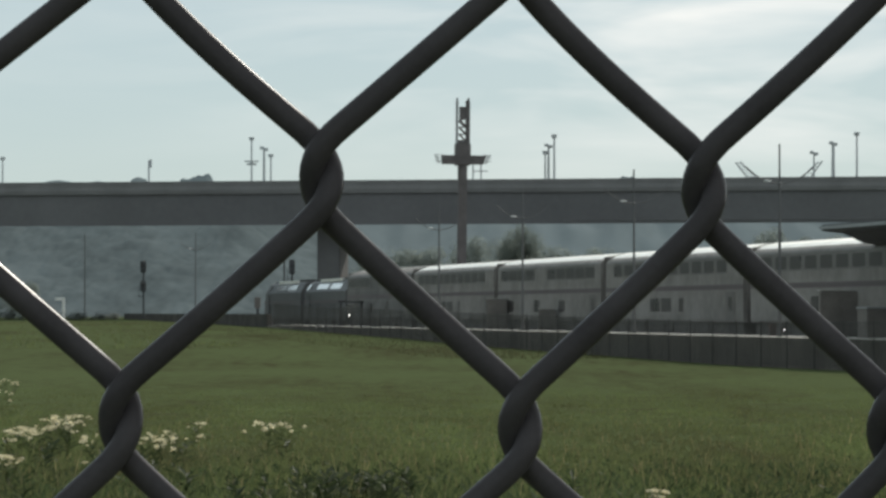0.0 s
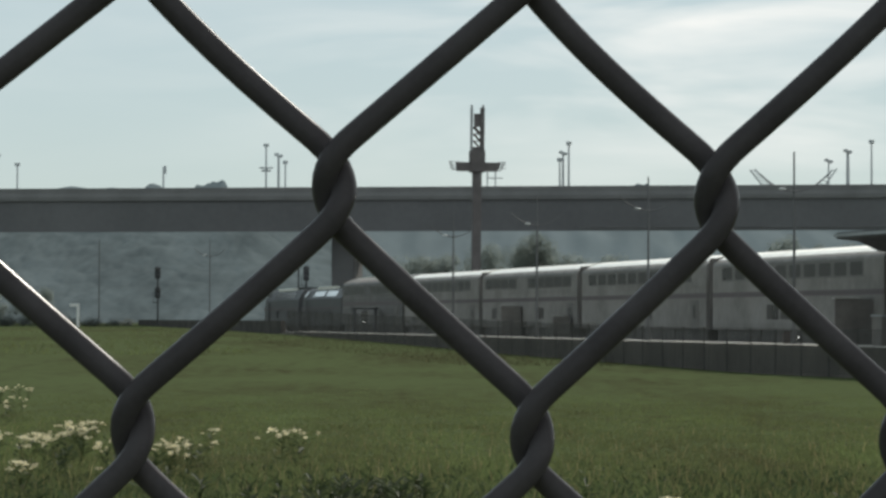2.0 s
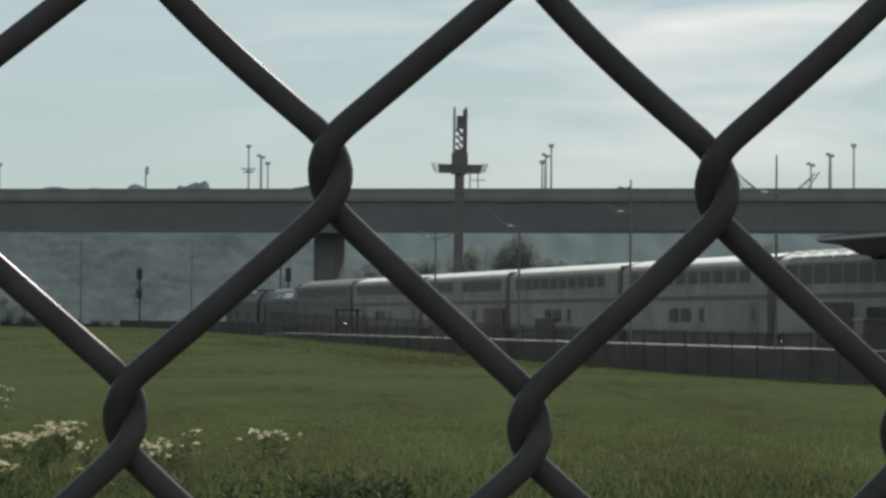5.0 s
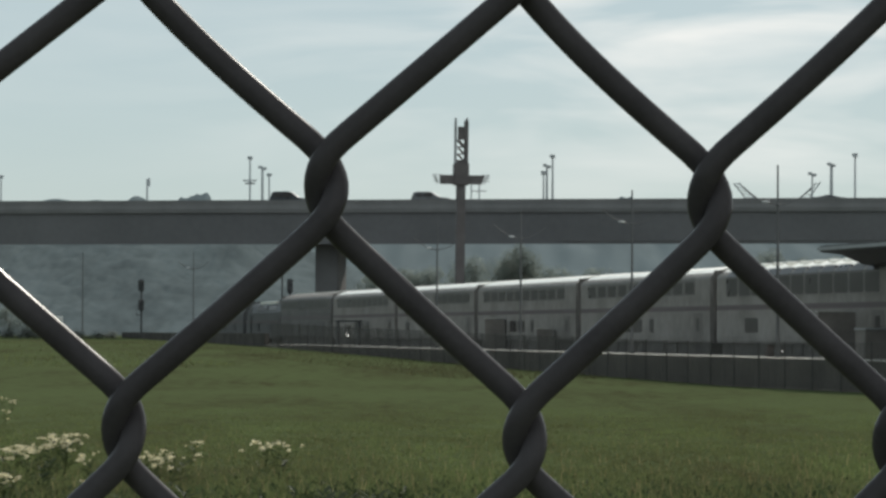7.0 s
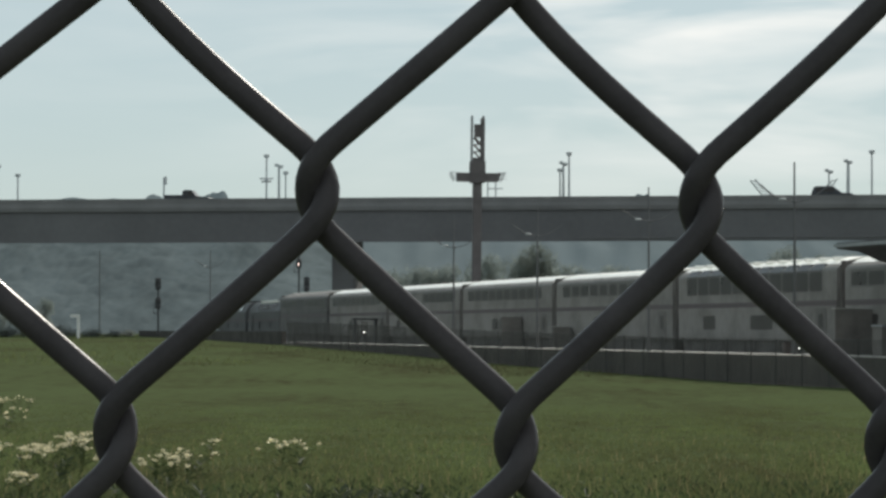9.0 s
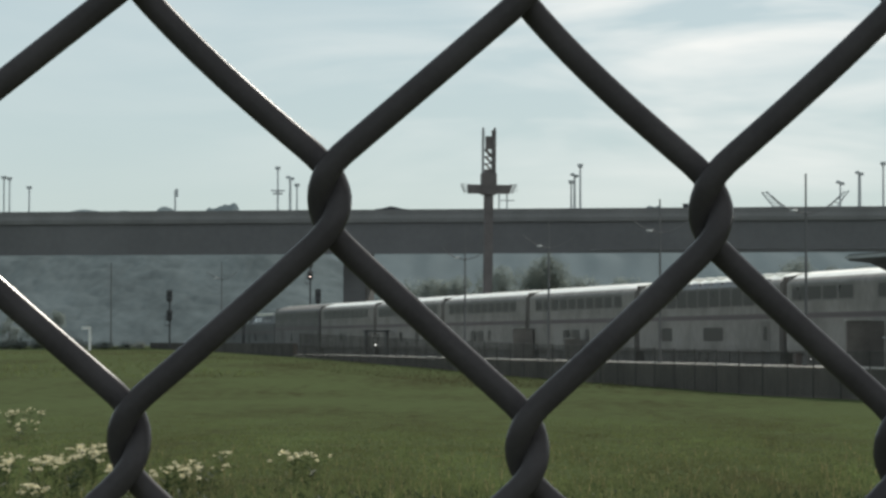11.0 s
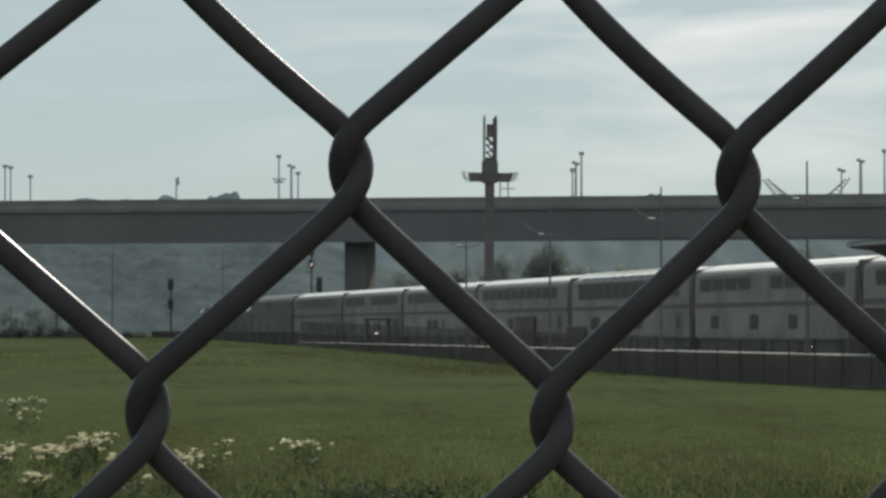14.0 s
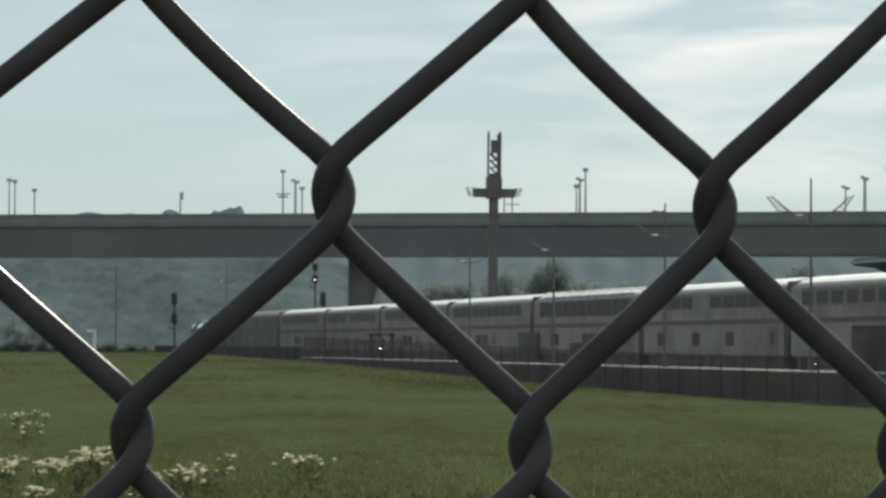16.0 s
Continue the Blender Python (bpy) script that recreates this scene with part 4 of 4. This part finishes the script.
def build_platform_things():
    top = RAIL + 0.2
    # equipment stand beside the train, with a glowing ball for its bright glint
    p = spot(620, 243, 553)
    t = empty("equipment_stand", pose(p.x, p.y, RAIL + 0.1, 0, 0, TURN + 90), "dark frame stand with a pale panel and a glowing ball for a glint", "equipment stand")
    for x in (-0.85, 0.85):
        part("leg", box(x - 0.08, x + 0.08, -0.4, 0.4, 0, 1.95), M_DARK, t)
    part("top", box(-1.05, 1.05, -0.5, 0.5, 1.95, 2.08, 0.03), M_DARK, t)
    part("pale_panel", box(-0.35, 0.25, -0.3, -0.24, 1.1, 1.75, 0.02), M_CONC, t)
    # A bright reflection, drawn as a ball that glows.
    part("lamp", add_ball(bmesh.new(), (-0.05, -0.5, 0.92), 0.055), M_DOTGLOW, t, "glowing white ball that stands for a glint")
    part("glint_arm", rod((-0.05, -0.4, 0), (-0.05, -0.4, 0.8), 0.04), M_DARK, t)
    # small things on the platform
    p = spot(1366, 139, 590)
    t = empty("red_cabinet", pose(p.x, p.y, top, 0, 0, TURN + 90), "small faded red cabinet on the platform", "cabinet")
    part("cabinet_body", box(-0.15, 0.15, -0.15, 0.15, 0, 0.5, 0.02), M_REDBOX, t)
    part("lid", box(-0.17, 0.17, -0.17, 0.17, 0.5, 0.55, 0.015), M_REDBOX, t)
    p = spot(1388, 137, 590)
    t = empty("marker_lamp", pose(p.x, p.y, top), "small lit marker lamp on a short post", "lamp")
    part("post", rod((0, 0, 0), (0, 0, 0.22), 0.03), M_DARK, t)
    part("lamp", add_ball(bmesh.new(), (0, 0, 0.28), 0.021), M_DOTGLOW, t)
    p = spot(1562, 128, 553)
    t = empty("equipment_box", pose(p.x, p.y, top - 0.1, 0, 0, TURN + 90), "dark metal equipment box with a pale lid", "equipment box")
    part("box_body", box(-0.45, 0.9, -0.6, 0.6, 0, 1.32, 0.03), M_CABINET, t)
    part("lid", box(-0.5, 0.95, -0.65, 0.65, 1.32, 1.4, 0.02), M_STEEL, t)
    # cabinets standing along the track
    for px0, px1, py0, aside in ((862, 898, 528, 3.6), (953, 983, 546, 3.6), (1450, 1522, 513, 3.6)):
        ray = ((px0 + px1) / 2 - 784) / FOCAL
        q = track(0, aside)
        along = (ray * q.y - q.x) / (ALONG.x - ray * ALONG.y)
        p = track(along, aside, RAIL + 0.1)
        k = p.y / FOCAL
        h = EYE + (HORIZON - py0) * k - p.z
        half = (px1 - px0) * k / 2
        t = empty("equipment_cabinet", pose(p.x, p.y, p.z), "brown-grey metal equipment cabinet beside the track", "cabinet", "trackside cabinets")
        body = part("cabinet_body", box(-half, half, -0.35, 0.35, 0.1, h - 0.06, 0.03), M_CABINET, t)
        part("plinth", box(-half + 0.04, half - 0.04, -0.3, 0.3, 0, 0.1), M_CONC, t)
        part("top", box(-half - 0.05, half * 0.2, -0.4, 0.4, h - 0.06, h, 0.015), M_CONC, t, "pale top")
        for x in (-half / 2, half / 2):
            part("cabinet_door", box(x - half * 0.46, x + half * 0.46, -0.37, -0.345, 0.2, h - 0.16, 0.01), M_CABINET, body)
    # small dark post beside the line
    p = spot(456, 300, 560)
    t = empty("trackside_post", pose(p.x, p.y, 0.0), "small dark trackside post with a square head", "post")
    part("upright", box(-0.12, 0.12, -0.12, 0.12, -0.1, 2.0, 0.02), M_DARK, t)
    part("head", box(-0.3, 0.28, -0.2, 0.2, 2.0, 3.1, 0.05), M_CABINET, t)
    # white post in the field's far edge
    p = spot(108, 330, 560)
    z = ground_z(p.x, p.y)
    t = empty("white_post", pose(p.x, p.y, z), "white enamelled post with a short arm in grass", "post")
    part("upright", box(0.15, 0.42, -0.1, 0.1, -0.2, EYE + 26 * 330 / FOCAL - z, 0.02), M_WHITE, t)
    part("arm", box(-0.6, 0.15, -0.1, 0.1, EYE + 21 * 330 / FOCAL - z, EYE + 26 * 330 / FOCAL - z, 0.02), M_WHITE, t)


build_platform_things()


# ---- vehicles on the bridge ----
VEHICLES = []


def side_shape(bm, pts, half, top_half, waist):
    """A side view of (x, z) points drawn across the vehicle's width, drawn in above the waist."""
    vs = [[bm.verts.new((x, sg * (half if z <= waist else top_half), z)) for x, z in pts] for sg in (-1, 1)]
    k = len(pts)
    for i in range(k):
        bm.faces.new((vs[0][i], vs[0][(i + 1) % k], vs[1][(i + 1) % k], vs[1][i]))
    bm.faces.new(vs[0][::-1])
    bm.faces.new(vs[1])
    bmesh.ops.recalc_face_normals(bm, faces=bm.faces)
    return bm


def build_vehicle(tall, long, paint, label, category, style="wagon"):
    """A road vehicle, its front towards +x."""
    t = empty(category, pose(0, 0, 0), label, category, "traffic on the bridge")
    h = long / 2
    waist = 1.12 if tall > 1.6 else 0.95
    lower = [(-h, 0.45), (-h + 0.12, 0.32), (h - 0.25, 0.32), (h, 0.5), (h - 0.03, waist - 0.32), (h - 0.25, waist - 0.12), (0.18 * long, waist), (-h + 0.06, waist)]
    part("body", side_shape(bmesh.new(), lower, 0.95, 0.95, 9), paint, t)
    back, mid, front = {"wagon": (-0.485, -0.44, 0.21), "sedan": (-0.40, -0.20, 0.22), "pickup": (-0.12, -0.10, 0.20)}[style]
    roof_front = front * long - (0.95 if style != "pickup" else 0.6)
    cab = [(back * long, waist - 0.02), (front * long, waist - 0.02), (roof_front, tall - 0.05), (roof_front - 0.4, tall), (mid * long + 0.3, tall), (mid * long, tall - 0.1)]
    part("cabin", side_shape(bmesh.new(), cab, 0.88, 0.78, waist), paint, t)
    for sg in (-1, 1):
        for a, b in ((mid * long + 0.25, (mid * long + roof_front) / 2 - 0.05), ((mid * long + roof_front) / 2 + 0.05, roof_front + 0.15)):
            bm = bmesh.new()
            quad = [(a, 0.885, waist + 0.06), (b, 0.885, waist + 0.06), (b - 0.1, 0.80, tall - 0.16), (a + 0.05, 0.80, tall - 0.16)]
            vs = [[bm.verts.new((x, sg * (y - d), z)) for x, y, z in quad] for d in (0.0, 0.03)]
            bm.faces.new(vs[0])
            bm.faces.new(vs[1][::-1])
            for i in range(4):
                bm.faces.new((vs[0][i], vs[1][i], vs[1][(i + 1) % 4], vs[0][(i + 1) % 4]))
            bmesh.ops.recalc_face_normals(bm, faces=bm.faces)
            part("side_window", bm, M_GLASS, t)
        part("headlight", box(h - 0.2, h + 0.01, sg * 0.72 - 0.16, sg * 0.72 + 0.16, waist - 0.34, waist - 0.2, 0.02), M_WHITE, t)
    if style == "pickup":
        for y in (-0.93, 0.87):
            part("bed_wall", box(-h + 0.06, back * long - 0.02, y, y + 0.06, waist, waist + 0.18), paint, t)
        part("tailgate", box(-h + 0.02, -h + 0.08, -0.87, 0.87, waist, waist + 0.18), paint, t)
    for x in (-0.31 * long, 0.31 * long):
        for y in (-0.86, 0.86):
            wheel = part("wheel", rod((x, y - 0.1, 0.34), (x, y + 0.1, 0.34), 0.34, seg=16), M_TYRE, t)
            part("rim", rod((x, y - 0.11, 0.34), (x, y + 0.11, 0.34), 0.19, seg=12), M_STEEL, wheel)
    return t


def build_traffic():
    deck = BR_TOP - 0.75
    specs = [((1.85, 4.9, M_CARDARK, "dark sport utility vehicle driving on the bridge", "suv", "wagon"), 737, 7.5, 30.5, 3.2),
             ((1.75, 4.7, M_CARLIGHT, "grey crossover car driving on the bridge", "car", "wagon"), 998, 7.5, 31.0, 3.2),
             ((1.9, 5.6, M_CARDARK, "dark pickup truck driving on the bridge", "pickup", "pickup"), 880, 10.3, 29.9, 3.2),
             ((1.22, 4.5, M_CARDARK, "low dark car driving on the bridge", "car", "sedan"), 642, 11.0, 29.4, 3.2),
             ((1.22, 4.5, M_CARLIGHT, "low grey car driving on the bridge", "car", "sedan"), 545, 5.0, 30.0, 3.2)]
    for (args, px, t0, v, lane) in specs:
        car = build_vehicle(*args)
        x0 = (px - 784) / FOCAL * 351
        VEHICLES.append((car, x0, t0, v, lane, deck))


build_traffic()


# ---- grass blades and weeds ----
def build_blades():
    rng = np.random.default_rng(4)

    def field(name, y0, y1, count, tall, wide, material, lean=0.35, label="", bias=1.0, thin=0.5, left=None, edge=None):
        u = rng.random(count) ** bias
        y = y0 + (y1 - y0) * u
        x = (rng.random(count) * 2 - 1) * (0.152 * y + 0.6)
        fade = np.clip((y1 - y) / (y1 - y0), 0, 1)
        keep = np.array([side_of(a, b) > 8.4 for a, b in zip(x, y)]) & (rng.random(count) < fade ** thin)
        if left is not None:
            keep &= x < left * y + 2.5 * np.sin(y * 0.11)
        if edge is not None:
            keep &= np.array([side_of(a, b) < edge + 4 * noise.noise(Vector((a * 0.1, b * 0.04, 3))) for a, b in zip(x, y)])
        x, y = x[keep], y[keep]
        n = len(x)
        z = np.array([ground_z(a, b) for a, b in zip(x, y)]) - 0.01
        patch = np.array([0.75 + 0.5 * noise.noise(Vector((a * 0.5, b * 0.35, 7.0))) for a, b in zip(x, y)])
        h = tall * (0.5 + 0.8 * rng.random(n)) * patch * (0.25 + 0.75 * np.clip((y1 - y) / (y1 - y0), 0, 1))
        ang = rng.random(n) * 6.283
        w = wide * (0.6 + 0.8 * rng.random(n))
        dx, dy = np.cos(ang) * w, np.sin(ang) * w
        lx, ly = rng.normal(0, lean, n) * h, rng.normal(0, lean, n) * h
        v = np.empty((n, 5, 3))
        v[:, 0] = np.stack([x - dx, y - dy, z], 1)
        v[:, 1] = np.stack([x + dx, y + dy, z], 1)
        v[:, 2] = np.stack([x + lx * 0.4 + dx * 0.8, y + ly * 0.4 + dy * 0.8, z + h * 0.6], 1)
        v[:, 3] = np.stack([x + lx * 0.4 - dx * 0.8, y + ly * 0.4 - dy * 0.8, z + h * 0.6], 1)
        v[:, 4] = np.stack([x + lx, y + ly, z + h], 1)
        base = np.arange(n) * 5
        quads = np.stack([base, base + 1, base + 2, base + 3], 1)
        tris = np.stack([base + 3, base + 2, base + 4], 1)
        me = bpy.data.meshes.new(name)
        me.vertices.add(n * 5)
        me.vertices.foreach_set("co", v.ravel())
        loops = np.concatenate([quads.ravel(), tris.ravel()])
        me.loops.add(len(loops))
        me.loops.foreach_set("vertex_index", loops)
        me.polygons.add(2 * n)
        me.polygons.foreach_set("loop_start", np.concatenate([np.arange(n) * 4, n * 4 + np.arange(n) * 3]))
        me.polygons.foreach_set("loop_total", np.concatenate([np.full(n, 4), np.full(n, 3)]))
        me.update(calc_edges=True)
        me.materials.append(material)
        tagged(new(name, me), label, "grass", kind="stuff")

    field("short_grass", 26, 125, 260000, 0.07, 0.011, M_BLADE, label="short mown green grass of the field", bias=1.2, thin=1.0)
    field("tall_grass", 21, 38, 70000, 0.2, 0.006, M_BLADE, label="taller unmown green grass at the field's edge", thin=0.8)
    field("dry_stems", 21, 60, 5000, 0.30, 0.003, M_DRY, 0.25, label="thin dry yellow-brown grass stems", thin=0.8)
    field("dry_grass", 150, 330, 60000, 0.20, 0.02, M_DRYGRASS, 0.6, "dry brownish grass along the foot of the wall", thin=0.2, edge=17.0)
    field("rough_weeds", 175, 345, 15000, 0.30, 0.03, M_BLADE, 0.6, "rough uneven green weeds at the field's far edge", thin=0.5, left=-0.08)
    field("weeds", 22, 36, 16000, 0.20, 0.022, M_WEED, 0.6, "broad-leaved green weeds among the grass", thin=0.8)


build_blades()


def build_flowers():
    rng = random.Random(11)

    def plant(seed):
        r = random.Random(seed)
        t = empty("flowering_weed", pose(0, 0, 0), "weed with a cream-white flower head on a thin stem", "wildflower", "white wildflowers")
        h = 0.5
        for k in range(r.randint(3, 6)):
            top = Vector((r.gauss(0, 0.10), r.gauss(0, 0.09), h - r.random() ** 1.5 * 0.15))
            stem = part("stem", add_tube(bmesh.new(), [(0, 0, -0.05), top * 0.45 + Vector((0, 0, 0.03)), top], 0.0022, 5), M_BLADE, t)
            verts, faces = [], []
            big = 0.008 + 0.036 * r.random() ** 1.4
            for i in range(int(5 + 42 * big / 0.04)):
                d = Vector((r.gauss(0, 1), r.gauss(0, 1), r.gauss(0, 0.75)))
                c = top + d.normalized() * big * r.uniform(0.1, 1.5)
                u = Vector((r.gauss(0, 1), r.gauss(0, 1), r.gauss(0, 1))).normalized() * r.uniform(0.007, 0.017)
                w = u.cross(Vector((r.gauss(0, 1), r.gauss(0, 1), r.gauss(0, 1)))).normalized() * r.uniform(0.006, 0.014)
                n = len(verts)
                verts += [c - u, c - w, c + u, c + w]
                faces.append((n, n + 1, n + 2, n + 3))
            ob_from("flower_head", verts, faces, M_PETAL, t, "cream-white fluffy flower head")
        for i in range(7):
            a = r.uniform(0, 6.28)
            bm = bmesh.new()
            p = Vector((0.005, 0, h * (0.1 + 0.1 * i)))
            reach = r.uniform(0.07, 0.17)
            q = p + Vector((math.cos(a) * reach, math.sin(a) * reach, 0.06))
            sd = Vector((-math.sin(a), math.cos(a), 0)) * 0.02
            m1 = p.lerp(q, 0.5) + Vector((0, 0, 0.02))
            vs = [bm.verts.new(v) for v in (p, m1 + sd, q, m1 - sd)]
            bm.faces.new(vs)
            part("leaf", bm, M_WEED, t)
        return t

    kinds = [plant(s) for s in (1, 2, 3, 4, 5)]
    used = set()
    groups = [(128, 738, 32, 6, 11), (80, 754, 16, 5, 3), (26, 758, 28, 7, 6), (-26, 752, 12, 8, 4), (-55, 752, 22, 10, 6), (8, 673, 40, 3, 4), (-35, 676, 16, 5, 4), (4, 698, 22, 10, 3),
              (294, 769, 46, 6, 9), (490, 745, 20, 3, 3), (350, 747, 3, 2, 1), (165, 770, 34, 6, 2), (0, 800, 26, 6, 2), (165, 812, 16, 5, 1), (1160, 864, 12, 8, 1), (1350, 881, 16, 2, 1)]
    for px, py, sx, sy, n in groups:
        for i in range(n):
            qx, qy = px + rng.uniform(-sx, sx), py + rng.uniform(-sy, sy)
            high = rng.uniform(0.24, 0.44)
            d = (EYE - high) * FOCAL / (qy - HORIZON)
            for again in range(4):
                p = spot(qx, d, qy)
                d = (EYE - high - ground_z(p.x, p.y)) * FOCAL / (qy - HORIZON)
            p = spot(qx, d, qy)
            g = ground_z(p.x, p.y)
            k = rng.randrange(5)
            tall = max(0.12, p.z - g) / 0.52
            m = pose(p.x, p.y, g, 0, 0, rng.uniform(0, 360))
            if k in used:
                o = copy_thing(kinds[k], m)
            else:
                o = kinds[k]
                o.matrix_basis = m
                used.add(k)
            FLOWERS.append((o, rng.uniform(0.5, 1.5), tall))
    for o, wide, tall in FLOWERS:
        o.scale = (wide, wide, tall)


FLOWERS = []
build_flowers()


def build_pale_blade():
    """One pale dry blade, bent over flat above the grass."""
    p = spot(842, 30.0, 756)
    g = ground_z(p.x, p.y)
    t = empty("dry_grass_blade", pose(p.x, p.y, g), "pale dry grass blade bent over above the green", "grass blade")
    top = p.z - g
    part("stalk", add_tube(bmesh.new(), [(-0.13, 0, -0.03), (-0.12, 0, top * 0.6), (-0.09, 0, top)], 0.0016, 5), M_DRY, t)
    bm = bmesh.new()
    rows = []
    for i in range(6):
        f = i / 5
        half = 0.0045 * (1 - f) + 0.0008
        c = Vector((-0.09 + 0.2 * f, 0, top + 0.022 * f - 0.012 * f * f))
        rows.append([bm.verts.new(c + Vector((0, -half, -half))), bm.verts.new(c + Vector((0, half, half)))])
    for a, b in zip(rows, rows[1:]):
        bm.faces.new((a[0], b[0], b[1], a[1]))
    part("blade", bm, M_DRY, t)


build_pale_blade()


def build_weed_plants():
    rng = random.Random(31)
    first = []
    for seed in range(3):
        r = random.Random(seed + 50)
        t = empty("leafy_weed", pose(0, 0, 0), "dark green leafy weed standing in the grass", "weed", "leafy weeds")
        part("stem", add_tube(bmesh.new(), [(0, 0, -0.05), (0.02, 0, 0.15), (0.0, 0.02, 0.28)], 0.005, 5), M_WEED, t)
        for i in range(18):
            a, z = r.uniform(0, 6.28), r.uniform(0.02, 0.28)
            d = Vector((math.cos(a), math.sin(a), r.uniform(0.1, 0.8))).normalized()
            side = d.cross(Vector((0, 0, 1))).normalized() * r.uniform(0.014, 0.026)
            p = Vector((0.01, 0.01, z))
            ln = r.uniform(0.10, 0.2) * (1.2 - z)
            bm = bmesh.new()
            vs = [bm.verts.new(v) for v in (p, p + d * ln * 0.45 + side, p + d * ln + Vector((0, 0, -0.02)), p + d * ln * 0.45 - side)]
            bm.faces.new(vs)
            part("leaf", bm, M_WEED, t)
        first.append(t)
    spots = [(545 + 11 * i + rng.uniform(-14, 14), 862) for i in range(18)] + [(80, 720), (95, 725), (180, 700), (40, 860), (330, 850), (420, 868), (470, 840), (890, 875), (1010, 880), (250, 735)]
    for i, (px, py) in enumerate(spots):
        d = 24.8 + rng.uniform(-0.6, 0.6) + (6 if py < 800 else 0)
        p = spot(px, d, py)
        m = pose(p.x, p.y, ground_z(p.x, p.y), 0, 0, rng.uniform(0, 360))
        if i < 3:
            first[i].matrix_basis = m
        else:
            copy_thing(first[i % 3], m)


build_weed_plants()


# ---- what moves ----
def motions():
    for car, s in TRAIN:
        rows = []
        for t in range(17):
            p = track(s - 10.75 + CAR * (0.16 * t + 0.0015 * t * t), TRACK_SIDE, TRACK_Z)
            rows.append((t, pose(p.x, p.y, p.z, 0, 0, TURN)))
        walk(car, rows)
    for car, x0, t0, v, lane, deck in VEHICLES:
        rows = []
        for t in (0, 8, 16):
            p = BRIDGE @ Vector((x0 + v * (t - t0), lane, deck))
            rows.append((t, pose(p.x, p.y, p.z, 0, 0, BR_TURN)))
        walk(car, rows)


motions()
